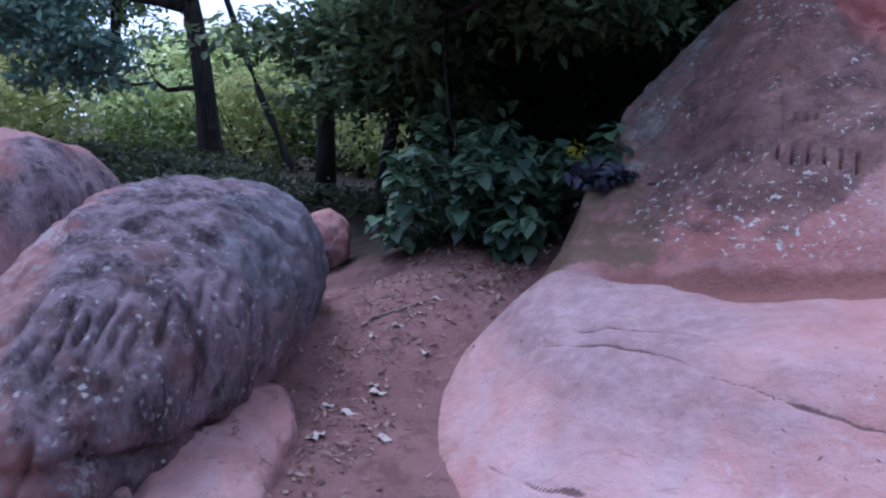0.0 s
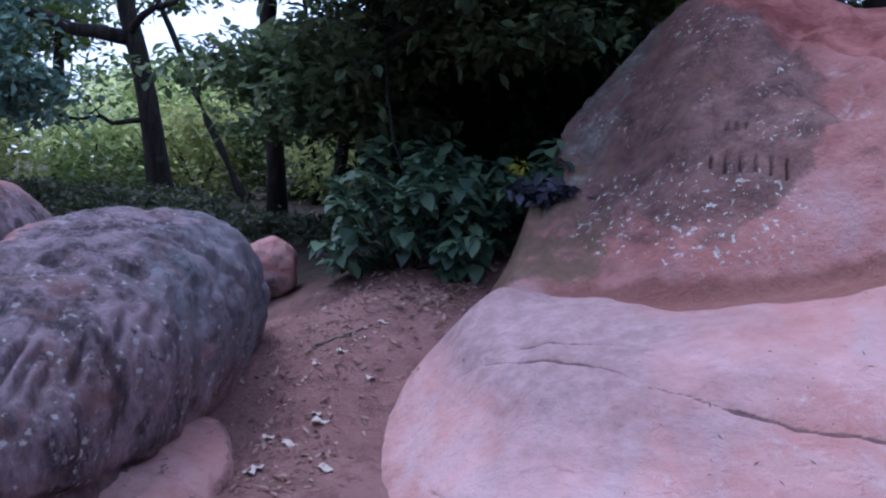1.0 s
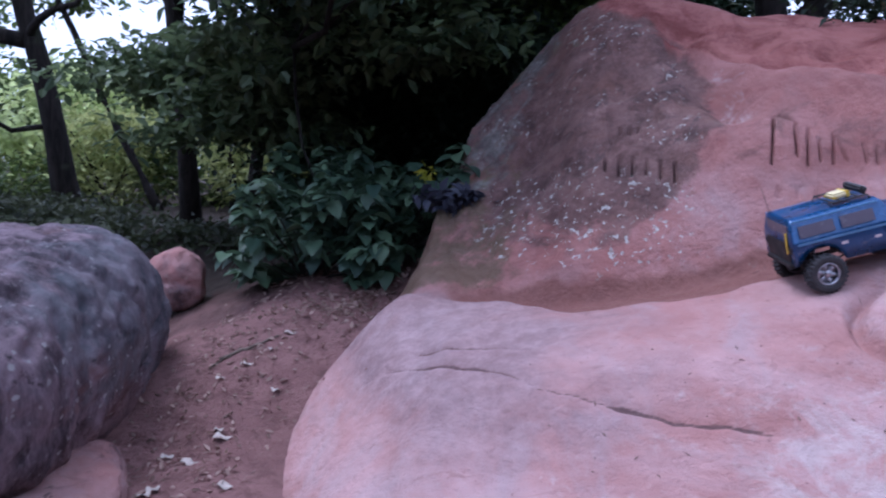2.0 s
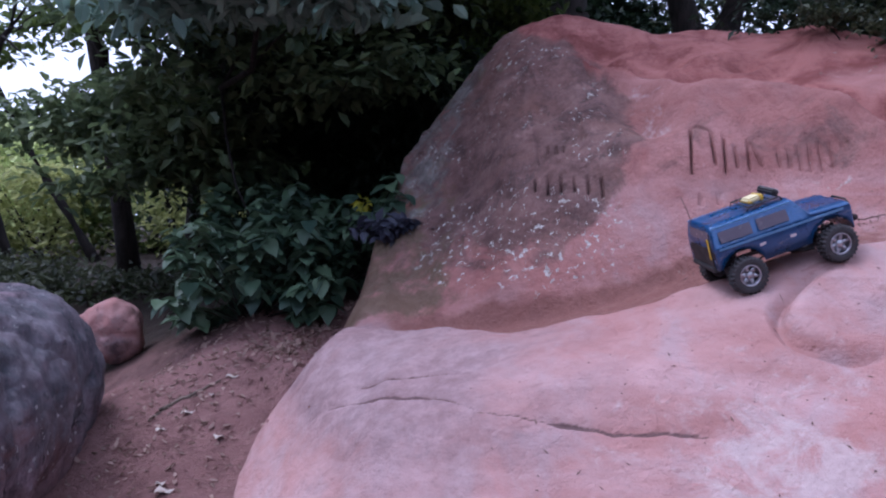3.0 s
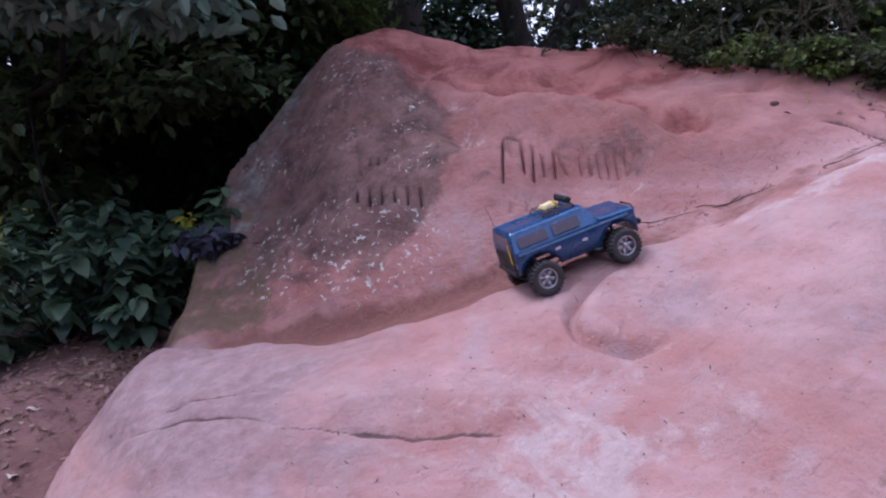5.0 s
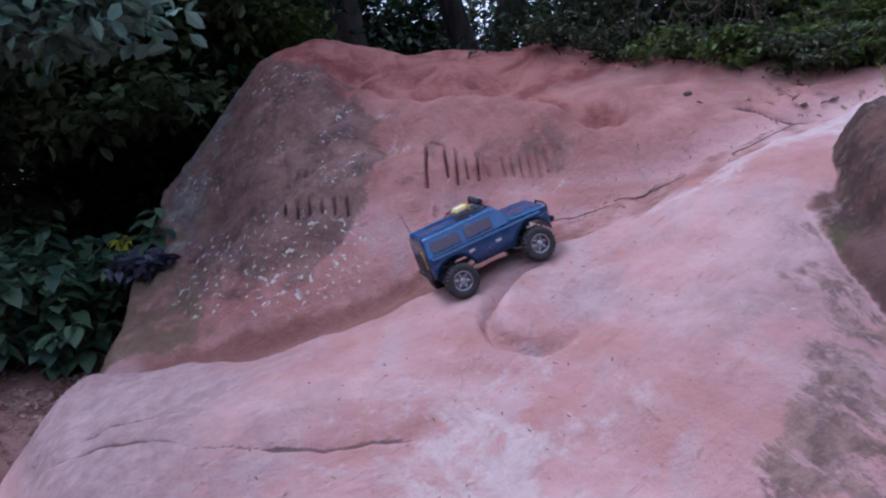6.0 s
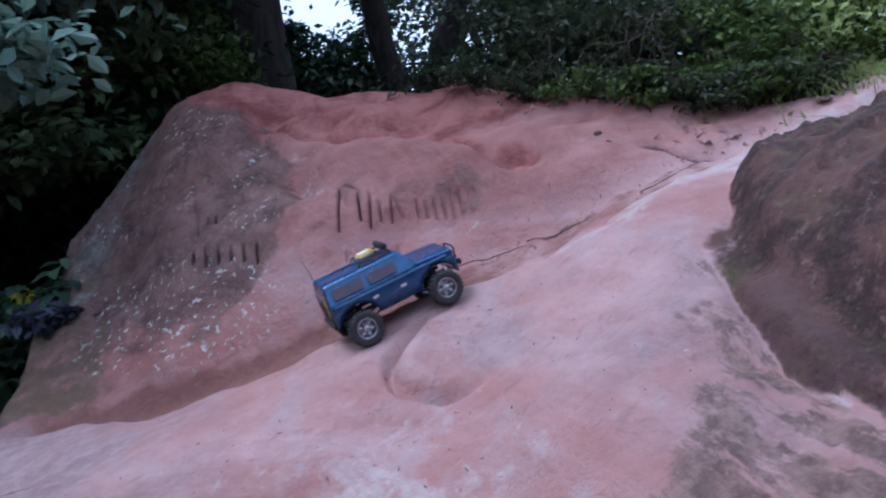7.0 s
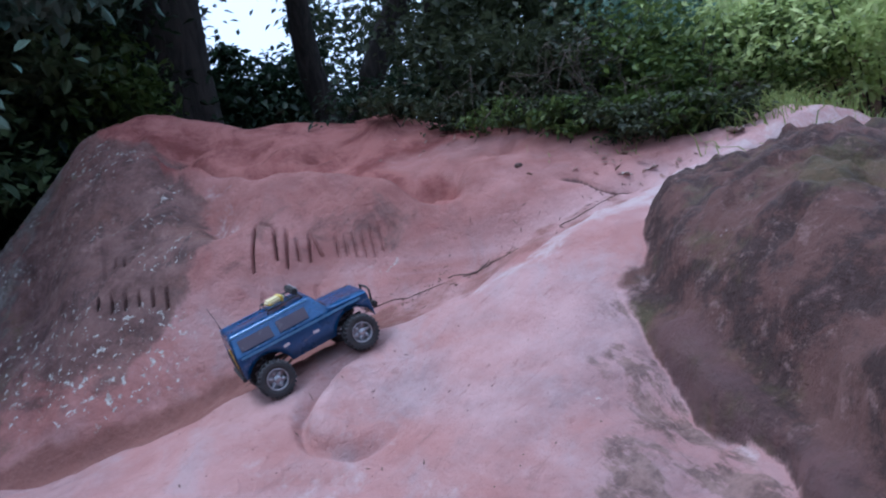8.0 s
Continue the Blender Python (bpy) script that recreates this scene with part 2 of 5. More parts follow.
def earth(name):
    m = Nodes(name, 0.95)
    color = m.mix(m.ramp(m.noise(3, 6, 0.6), 0.35, 0.7), (0.33, 0.178, 0.162), (0.23, 0.118, 0.108))
    color = m.mix(m.ramp(m.noise(9, 9, 0.75), 0.48, 0.60, 0, 0.7), color, (0.17, 0.086, 0.076))
    color = m.mix(m.ramp(m.noise(34, 8, 0.78), 0.55, 0.63, 0, 0.8), color, (0.33, 0.20, 0.17))
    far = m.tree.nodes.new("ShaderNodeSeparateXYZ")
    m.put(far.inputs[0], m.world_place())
    # Leaf mould further back, darkened to paint in the shade under the trees
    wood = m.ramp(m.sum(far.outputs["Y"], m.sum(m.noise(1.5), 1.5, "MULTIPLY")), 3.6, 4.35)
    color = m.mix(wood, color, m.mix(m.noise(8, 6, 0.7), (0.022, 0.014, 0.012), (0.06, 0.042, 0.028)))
    return m.done(color, m.sum(m.noise(14, 7, 0.7), m.sum(m.noise(70, 6, 0.75), 0.5, "MULTIPLY")), 1.0, 0.04)


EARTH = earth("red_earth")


def bark(name, dark=(0.035, 0.028, 0.024), light=(0.11, 0.09, 0.075)):
    m = Nodes(name, 0.92)
    ridges = m.noise(14, 6, 0.7, m.stretch(m.coord, (1, 1, 0.18)), 0.8)
    color = m.mix(m.ramp(ridges, 0.35, 0.65), dark, light)
    color = m.mix(m.ramp(m.noise(3, 5, 0.6), 0.58, 0.7, 0, 0.5), color, (0.07, 0.085, 0.045))
    return m.done(color, ridges, 0.9, 0.03)


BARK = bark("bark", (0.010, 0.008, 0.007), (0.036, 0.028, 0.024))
DRY_TWIG = bark("dry_twig", (0.055, 0.042, 0.032), (0.16, 0.125, 0.095))
TWIG = bark("twig_bark", (0.08, 0.06, 0.045), (0.22, 0.17, 0.135))


def leafage(name, dark, light, shine=0.35, thinness=0.3):
    """Leaves that differ one by one and let some light through."""
    m = Nodes(name, 0.5, 0.0, shine)
    color = m.mix(m.sum(m.sum(m.island(), m.chance()), 1.0, "MODULO"), dark, light)
    color = m.mix(m.ramp(m.noise(2.5, 3), 0.5, 0.7, 0, 0.6), color, light)
    m.put(m.bsdf.inputs["Base Color"], color)
    thin = m.tree.nodes.new("ShaderNodeBsdfTranslucent")
    m.put(thin.inputs["Color"], m.mix(0.5, color, light))
    both = m.tree.nodes.new("ShaderNodeMixShader")
    both.inputs[0].default_value = thinness
    m.tree.links.new(m.bsdf.outputs[0], both.inputs[1])
    m.tree.links.new(thin.outputs[0], both.inputs[2])
    m.tree.links.new(both.outputs[0], m.tree.nodes["Material Output"].inputs["Surface"])
    return m.mat


# Near-black green: the deep shade inside crowns is put into the leaf colour
LEAF_DEEP_SHADE = leafage("leaf_deep_shade", (0.010, 0.021, 0.013), (0.030, 0.052, 0.024))
LEAF_SHADE = leafage("leaf_shade", (0.045, 0.075, 0.042), (0.15, 0.20, 0.09), 0.35, 0.4)
LEAF_BRAMBLE = leafage("leaf_bramble", (0.020, 0.028, 0.016), (0.075, 0.088, 0.042), 0.35, 0.35)
LEAF_BLUE = leafage("leaf_blue_green", (0.09, 0.16, 0.135), (0.21, 0.32, 0.245))
# Greens brightened past plain leaf tones to paint sunlight on the foliage
LEAF_SUNLIT = leafage("leaf_sunlit", (0.17, 0.205, 0.06), (0.43, 0.45, 0.17), 0.35, 0.55)
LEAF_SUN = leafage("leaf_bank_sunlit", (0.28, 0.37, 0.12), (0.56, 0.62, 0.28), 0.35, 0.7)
LEAF_MID = leafage("leaf_mid", (0.045, 0.08, 0.024), (0.13, 0.175, 0.045), 0.35, 0.4)

# ---- tools for meshes ----


def smoothstep(a, b, v):
    u = np.clip((v - a) / (b - a), 0, 1)
    return u * u * (3 - 2 * u)


def glide(xs, ys, q):
    """A smooth curve through the given knots that does not overshoot."""
    xs, ys, q = np.asarray(xs, float), np.asarray(ys, float), np.asarray(q, float)
    h, d = np.diff(xs), np.diff(ys) / np.diff(xs)
    slope = np.concatenate([d[:1], np.where(d[:-1] * d[1:] > 0, 2 * d[:-1] * d[1:] / (d[:-1] + d[1:] + 1e-12), 0), d[-1:]])
    q = np.clip(q, xs[0], xs[-1])
    i = np.clip(np.searchsorted(xs, q) - 1, 0, len(xs) - 2)
    u = (q - xs[i]) / h[i]
    return (ys[i] * (1 + 2 * u) * (1 - u) ** 2 + ys[i + 1] * u * u * (3 - 2 * u)
            + h[i] * slope[i] * u * (1 - u) ** 2 - h[i] * slope[i + 1] * u * u * (1 - u))


def lattice(shape, seed):
    return np.random.RandomState(seed).rand(*shape)


def rough_field(x, y, size, seed, octaves=4, keep=0.5):
    """Smooth random relief over the plan, about -1 to 1."""
    out, amp = np.zeros_like(x), 1.0
    for k in range(octaves):
        table = lattice((64, 64), seed + k)
        u, v = x / size * 2 ** k + 7.3 * k, y / size * 2 ** k + 3.1 * k
        i, j = np.floor(u).astype(int), np.floor(v).astype(int)
        fu, fv = u - i, v - j
        fu, fv = fu * fu * (3 - 2 * fu), fv * fv * (3 - 2 * fv)
        g = lambda a, b: table[(i + a) % 64, (j + b) % 64]  # noqa: E731
        out += amp * 2 * ((g(0, 0) * (1 - fu) + g(1, 0) * fu) * (1 - fv) + (g(0, 1) * (1 - fu) + g(1, 1) * fu) * fv - 0.5)
        amp *= keep
    return out


def mesh_of(name, verts, faces, mat, smooth=True):
    """A mesh from arrays; all faces have the same number of corners."""
    verts, faces = np.asarray(verts, np.float32), np.asarray(faces, np.int32)
    me, sides = bpy.data.meshes.new(name), faces.shape[1]
    me.vertices.add(len(verts))
    me.vertices.foreach_set("co", verts.ravel())
    me.loops.add(faces.size)
    me.loops.foreach_set("vertex_index", faces.ravel())
    me.polygons.add(len(faces))
    me.polygons.foreach_set("loop_start", np.arange(0, faces.size, sides, dtype=np.int32))
    if mat:
        me.materials.append(mat)
    me.polygons.foreach_set("use_smooth", np.full(len(faces), smooth))
    me.update(calc_edges=True)
    me.validate()
    return me


def sheet(xs, ys, height):
    """Vertices and quads of a relief z = height(x, y) over a grid."""
    x, y = np.meshgrid(xs, ys)
    z = height(x, y)
    n = len(xs)
    a = (np.arange(len(ys) - 1)[:, None] * n + np.arange(n - 1)[None]).ravel()
    return np.stack([x, y, z], -1).reshape(-1, 3), np.stack([a, a + 1, a + n + 1, a + n], 1)


def part(name, bm, mat, parent=None, label="", smooth=True):
    """Links a bmesh as one mesh object, under a thing or a part if one is given."""
    me = bpy.data.meshes.new(name)
    bm.to_mesh(me)
    bm.free()
    if mat:
        me.materials.append(mat)
    me.polygons.foreach_set("use_smooth", [smooth] * len(me.polygons))
    ob = new(name, me)
    ob.parent = parent
    return tagged(ob, label)

# ---- the ground ----


def ground_height(x, y):
    path = 0.04 + 0.30 * smoothstep(1.9, 2.9, y) * smoothstep(-1.9, -0.9, x) + 0.12 * smoothstep(2.8, 3.6, y)
    wood = 0.38 + 0.0 * x
    z = path + (wood - path) * smoothstep(3.4, 5.0, y)
    bank = 1.30 * smoothstep(-0.6, 1.0, x) * smoothstep(3.9, 5.0, y) + 1.25 * smoothstep(2.2, 3.2, x) * smoothstep(1.6, 2.6, y)
    z = z + np.minimum(bank, 1.25)
    z = z - 0.25 * smoothstep(-1.2, -2.4, x) * smoothstep(2.0, 0.6, y)
    return z + 0.018 * rough_field(x, y, 0.5, 11) + 0.006 * rough_field(x, y, 0.08, 15, 3)


near = np.arange(-4.0, 4.5, 0.03)
xs = np.concatenate([[-400, -120, -50, -25], np.arange(-15, -4, 0.5), near, np.arange(4.5, 15, 0.5), [25, 50, 120, 400]])
ys = np.concatenate([[-400, -120, -50, -25, -12, -6, -3, -1.5], np.arange(-0.6, 6, 0.03), np.arange(6, 15, 0.4), [25, 50, 120, 400]])
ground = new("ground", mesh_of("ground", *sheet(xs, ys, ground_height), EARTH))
tagged(ground, "trodden red sandy earth with leaf litter, running into shade-darkened woodland floor", "ground", kind="structure")

# ---- the sandstone outcrop: rails along it, from the slab's front over the gutter and up the wall ----
RAILS = [
    ([-0.7, 0.3, 1.0, 1.4, 2.0, 4.0], [0.35] * 6, [-0.2, -0.2, 0.18, 0.34, 0.4, 0.4]),
    ([-0.7, 0.0, 0.4, 0.9, 1.1, 1.3, 1.6, 2.2, 4.0], [1.20] * 9, [0.0, 0.13, 0.12, 0.27, 0.45, 0.55, 0.60, 0.7, 0.7]),
    ([-0.6, 0.1, 0.4, 0.9, 1.1, 1.3, 1.6, 2.2, 4.0], [1.54] * 9, [0.14, 0.33, 0.33, 0.43, 0.53, 0.62, 0.76, 0.9, 0.9]),
    ([-0.6, -0.4, -0.04, 0.32, 0.9, 1.2, 1.5, 2.2, 4.0], [1.76] * 9, [0.18, 0.27, 0.44, 0.48, 0.53, 0.64, 0.80, 1.0, 1.1]),
    ([-0.5, -0.18, 0.18, 0.57, 1.06, 1.34, 1.6, 2.0, 2.46, 4.0], [2.45, 2.38, 2.18, 2.08, 2.06, 1.99, 1.93, 1.88, 1.86, 1.86],
     [0.46, 0.48, 0.515, 0.565, 0.69, 0.72, 0.83, 0.98, 1.12, 1.3]),
    ([-0.5, 0.0, 0.39, 0.66, 1.0, 1.43, 1.98, 2.22, 2.46, 4.0], [2.62, 2.48, 2.38, 2.32, 2.27, 2.18, 1.99, 1.95, 1.93, 1.93],
     [0.44, 0.47, 0.525, 0.585, 0.695, 0.79, 0.99, 1.04, 1.14, 1.3]),
    ([-0.4, -0.06, 0.18, 0.4, 0.8, 1.33, 1.6, 1.84, 2.2, 2.5, 4.0], [2.95, 2.70, 2.57, 2.54, 2.45, 2.40, 2.3, 2.2, 2.1, 2.02, 2.0],
     [0.58, 0.60, 0.66, 0.72, 0.83, 0.91, 1.05, 1.10, 1.12, 1.18, 1.35]),
    ([-0.3, 0.05, 0.28, 0.54, 0.83, 1.1, 1.39, 1.84, 2.2, 2.5, 4.0], [3.3, 3.08, 2.75, 2.66, 2.57, 2.55, 2.5, 2.35, 2.25, 2.15, 2.1],
     [0.90, 0.95, 0.95, 0.98, 1.05, 1.04, 1.13, 1.19, 1.18, 1.20, 1.36]),
    ([-0.2, 0.05, 0.36, 0.6, 0.8, 1.25, 1.6, 2.0, 2.5, 4.0], [3.42, 3.3, 2.97, 2.90, 2.86, 2.86, 2.7, 2.5, 2.3, 2.3],
     [1.14, 1.22, 1.23, 1.21, 1.22, 1.31, 1.30, 1.28, 1.25, 1.40]),
    ([-0.1, 0.1, 0.32, 0.59, 0.79, 1.05, 1.38, 1.63, 1.87, 2.14, 2.5, 4.0],
     [3.7, 3.65, 3.58, 3.6, 3.6, 3.5, 3.4, 3.2, 3.1, 2.8, 2.5, 2.5], [1.26, 1.48, 1.72, 1.80, 1.76, 1.65, 1.62, 1.58, 1.48, 1.36, 1.26, 1.42]),
    ([-0.1, 4.0], [4.3, 4.3], [1.45, 1.45]),
    ([-0.1, 4.0], [5.2, 5.2], [1.2, 1.2]),
]
EDGE_Y = [0.3, 1.0, 1.6, 1.9, 2.35, 2.65, 3.0, 3.2, 3.4, 3.6, 3.8, 5.3]
EDGE_X = [-0.56, -0.60, -0.69, -0.79, -0.86, -0.80, -0.62, -0.48, -0.34, -0.22, -0.10, 0.3]
EDGE_W = [0.42, 0.42, 0.42, 0.44, 0.44, 0.40, 0.24, 0.14, 0.10, 0.10, 0.12, 0.3]


def right_rock(x, y):
    """The dark block that rises beside the slab, from a crease that runs up the slope."""
    crease_x = glide([0.2, 0.67, 0.86, 1.14, 1.45, 1.6, 2.2], [1.25, 1.37, 1.43, 1.52, 1.61, 1.70, 2.3], y)
    crease_z = glide([0.2, 0.67, 0.86, 1.14, 1.45, 1.6, 2.2], [0.35, 0.47, 0.52, 0.61, 0.71, 0.80, 1.0], y)
    d = x - crease_x + 0.03 * rough_field(x, y, 0.3, 41)
    steep = glide([0.2, 0.9, 1.4, 1.7], [0.42, 0.34, 0.18, 0.16], y)
    top = glide([0.2, 1.2, 1.5, 1.75, 2.1], [0.98, 1.03, 1.04, 0.95, 0.7], y)
    z = crease_z + (top - crease_z) * (1 - np.exp(-np.maximum(d, 0) / steep))
    z = z - 0.06 * np.exp(-((d - 0.08) / 0.045) ** 2) - 4 * np.maximum(-d, 0)
    return z + 0.016 * np.exp(-(d / 0.02) ** 2) * np.clip(0.5 + rough_field(x, y, 0.16, 59, 2), 0, 1) + (0.05 * rough_field(x, y, 0.3, 43, 5, 0.55) - 0.07 * np.abs(rough_field(x, y, 0.4, 49, 3)) + 0.035 * np.round(2 * rough_field(x, y, 0.5, 53, 2)) / 2) * smoothstep(0.05, 0.25, d) + 0.012 * rough_field(x, y, 0.08, 57, 4, 0.6) * smoothstep(0.0, 0.06, d)


def crack_swell(x):
    """How wide the cracks gape along the slab."""
    gape = 0.68 + 0.6 * np.exp(-((x + 0.20) / 0.11) ** 2) + 0.7 * np.exp(-((x - 0.22) / 0.045) ** 2) + 0.6 * smoothstep(1.7, 1.9, x)
    return np.clip(gape + 0.25 * rough_field(x, x * 0 + 5, 0.09, 33, 3), 0.45, 1.4)


def outcrop_height(x, y):
    shape = x.shape
    x, y = x.ravel(), y.ravel()
    # the relief of each rail at every column, then a curve over the rails
    cols, back = np.unique(x, return_inverse=True)
    ry = np.stack([glide(a, b, cols) for a, b, c in RAILS])
    rz = np.stack([glide(a, c, cols) for a, b, c in RAILS])
    z = np.empty_like(x)
    order = np.argsort(back, kind="stable")
    for k, some in enumerate(np.split(order, np.cumsum(np.bincount(back))[:-1])):
        z[some] = glide(ry[:, k], rz[:, k], y[some])
    z += 0.030 * rough_field(x, y, 0.55, 21, 3) + 0.008 * rough_field(x, y, 0.11, 25, 4)
    # the gutter is worn in below its lip
    lip, foot = glide(RAILS[4][0], RAILS[4][1], x) + 0.02 * rough_field(x, x * 0, 0.25, 35, 3), glide(RAILS[5][0], RAILS[5][1], x)
    z -= 0.030 * smoothstep(lip - 0.005, lip + 0.035, y) * smoothstep(foot + 0.12, foot + 0.02, y) * smoothstep(-0.45, 0.0, x) * (1 - 0.45 * smoothstep(1.0, 1.4, x)) * smoothstep(2.5, 2.1, x)
    # the hollow beside the gutter with its raised rim
    hx, hy = (x - 1.02) / 0.17, (y - 1.80) / 0.12
    ring = np.sqrt(hx * hx + hy * hy)
    z += 0.015 * np.exp(-((ring - 0.85) / 0.22) ** 2) * smoothstep(0.9, -0.6, hx) - 0.036 * np.exp(-((ring - 1.2) / 0.12) ** 2) * smoothstep(0.3, -0.6, hx)
    # the long crack across the slab, and a shorter one above it
    for pts, deep, wide in CRACKS:
        line = glide([p[0] for p in pts], [p[1] for p in pts], x) + 0.006 * rough_field(x, x * 0 + 2, 0.11, 31, 3)
        run = smoothstep(pts[0][0], pts[0][0] + 0.06, x) * smoothstep(pts[-1][0], pts[-1][0] - 0.06, x)
        z -= deep * run * crack_swell(x) * np.exp(-((y - line) / (wide * np.clip(crack_swell(x), 0.5, 1.1))) ** 2)
    # a ledge that crosses the wall under its top
    ledge = glide([0.4, 0.6, 0.78, 0.956, 1.156, 1.384, 1.6], [3.32, 3.18, 2.99, 2.82, 2.71, 2.50, 2.33], x) + 0.015 * rough_field(x, x * 0 + 9, 0.15, 37, 3)
    along = smoothstep(0.4, 0.6, x) * smoothstep(1.55, 1.35, x)
    recess = 0.09 + 0.07 * np.exp(-((x - 0.72) / 0.2) ** 2)
    z += along * (0.085 * smoothstep(ledge + 0.004, ledge - 0.008, y) * smoothstep(ledge - 0.26, ledge - 0.03, y) - recess * smoothstep(ledge - 0.01, ledge + 0.01, y) * smoothstep(ledge + 0.2, ledge + 0.04, y))
    for dx, dy, deep, wide in ((0.70, 3.26, 0.09, 0.09), (0.98, 3.14, 0.09, 0.10), (1.24, 3.0, 0.06, 0.08), (1.57, 2.47, 0.12, 0.075), (1.9, 2.5, 0.05, 0.09), (0.42, 3.0, 0.06, 0.1)):
        z -= deep * np.exp(-((x - dx) / wide) ** 2 - ((y - dy) / (0.6 * wide)) ** 2)
    # a squared recess cut into the crusted face, and shallow flaked steps round it
    z -= 0.035 * smoothstep(0.33, 0.35, x) * smoothstep(0.54, 0.51, x) * smoothstep(2.775, 2.80, y + 0.1 * (x - 0.4)) * smoothstep(2.93, 2.915, y + 0.1 * (x - 0.4))
    flake = np.round(2.5 * rough_field(x, y, 0.35, 91, 3)) / 2.5
    z += 0.022 * flake * smoothstep(0.75, 0.55, x) * smoothstep(2.55, 2.7, y) * smoothstep(3.5, 3.2, y)
    # soft hollows and swells worn into the bare red top
    z += 0.012 * rough_field(x, y, 0.42, 95, 2) * smoothstep(2.85, 3.1, y) * smoothstep(0.3, 0.6, x) * smoothstep(2.0, 1.6, x)
    # grooves of weathered carving
    for x0, y0, x1, y1, wide, deep in CARVING:
        u = np.clip(((x - x0) * (x1 - x0) + 4 * (y - y0) * (y1 - y0)) / ((x1 - x0) ** 2 + 4 * (y1 - y0) ** 2), 0, 1)
        far = np.hypot(x - x0 - u * (x1 - x0), 2 * (y - y0 - u * (y1 - y0)))
        z -= deep * np.exp(-(far / wide) ** 4)
    # the worn chute under the ridge and the red hollow beside it
    chute = glide([2.65, 2.8, 3.1, 3.3], [0.79, 0.77, 0.62, 0.5], y)
    z -= 0.08 * np.exp(-((x - chute) / 0.07) ** 2) * smoothstep(2.62, 2.75, y) * smoothstep(3.3, 3.1, y)
    z -= 0.04 * np.exp(-((x - 1.60) / 0.05) ** 2 - ((y - 2.40) / 0.06) ** 2)
    rugged = smoothstep(0.7, 0.2, x) * smoothstep(2.5, 2.8, y)
    z += rugged * (0.02 * rough_field(x, y, 0.16, 71, 4, 0.6) + 0.035 * np.maximum(rough_field(x, y, 0.3, 75, 2), 0.15))
    # broken, flaking stone along the foot of the dark block
    crease = glide([0.2, 0.67, 0.86, 1.14, 1.45, 1.6, 2.2], [1.25, 1.37, 1.43, 1.52, 1.61, 1.70, 2.3], y) - x
    broken = smoothstep(0.42, 0.15, crease) * smoothstep(1.5, 1.3, y)
    slant = rough_field(x + 0.7 * y, 0.35 * (y - 0.7 * x), 0.14, 97, 4, 0.6)
    z += 0.4 * broken * smoothstep(0.0, 0.06, crease) * (0.024 * np.round(2 * slant) / 2 + 0.012 * slant)
    rock = right_rock(x, y)
    k = 0.02
    z = np.maximum(z, rock) + np.maximum(k - np.abs(z - rock), 0) ** 2 / (4 * k)
    edge, wide = glide(EDGE_Y, EDGE_X, y), glide(EDGE_Y, EDGE_W, y)
    edge = edge + 0.035 * rough_field(x, y, 0.45, 51, 2)
    u = np.clip((edge + wide - x) / wide, 0, 3)
    z = np.where(z > -0.02, z - (z + 0.02) * np.clip(u, 0, 1.4) ** 1.3, z)
    # it rounds off into the ground in front and far to the side
    away = 0.10 * rough_field(x, y, 0.5, 81, 3)
    off = np.minimum(smoothstep(0.34, 0.52, y + 0.4 * away * smoothstep(0.6, 1.2, x)), smoothstep(3.9, 2.9, x + 2 * away) ** 0.5)
    off = np.minimum(off, smoothstep(0.0, 0.5, y - 0.4 - 0.55 * (x - 2.0) + away) * (x > 2.0) + (x <= 2.0))
    return (z * off - 0.15 * (1 - off)).reshape(shape)


CARVING = [(0.884, 2.635, 0.838, 2.50, 0.005, 0.05), (0.90, 2.64, 0.955, 2.60, 0.0048, 0.04), (0.945, 2.60, 0.925, 2.51, 0.005, 0.05),
           (0.985, 2.585, 0.955, 2.49, 0.0048, 0.045), (1.010, 2.55, 1.0, 2.50, 0.0048, 0.035), (1.062, 2.56, 1.038, 2.49, 0.0048, 0.04), (1.070, 2.55, 1.085, 2.495, 0.0048, 0.04)]
for k in range(6):
    bar = 1.145 + 0.031 * k
    CARVING.append((bar, 2.512 - 0.012 * k, bar - 0.005, 2.475 - 0.012 * k, 0.0048, 0.025))
    bar = 0.315 + 0.046 * k
    CARVING.append((bar, 2.755 - 0.025 * k, bar - 0.005, 2.715 - 0.025 * k, 0.005, 0.05))
for k in range(4):
    bar = 0.385 + 0.032 * k
    CARVING.append((bar, 2.868 - 0.015 * k, bar - 0.004, 2.83 - 0.015 * k, 0.0048, 0.035))
    bar = 0.85 + 0.06 * k
    CARVING.append((bar, 2.452 - 0.007 * k, bar - 0.004, 2.432 - 0.007 * k, 0.009, 0.016))
CRACKS = [
    ([(-0.52, 2.05), (-0.42, 1.99), (-0.28, 1.885), (-0.134, 1.793), (-0.018, 1.712), (0.062, 1.665), (0.142, 1.638), (0.22, 1.619), (0.30, 1.595), (0.47, 1.556), (0.56, 1.545)], 0.009, 0.007),
    ([(-0.36, 2.02), (-0.22, 1.945), (-0.076, 1.90), (0.05, 1.85)], 0.007, 0.006),
    ([(-0.54, 1.67), (-0.49, 1.614), (-0.409, 1.509), (-0.32, 1.42), (-0.23, 1.37)], 0.010, 0.011),
    ([(-0.70, 1.755), (-0.56, 1.704)], 0.008, 0.010),
    ([(1.88, 2.17), (1.96, 2.12), (2.02, 2.03), (2.12, 1.97)], 0.03, 0.014),
]
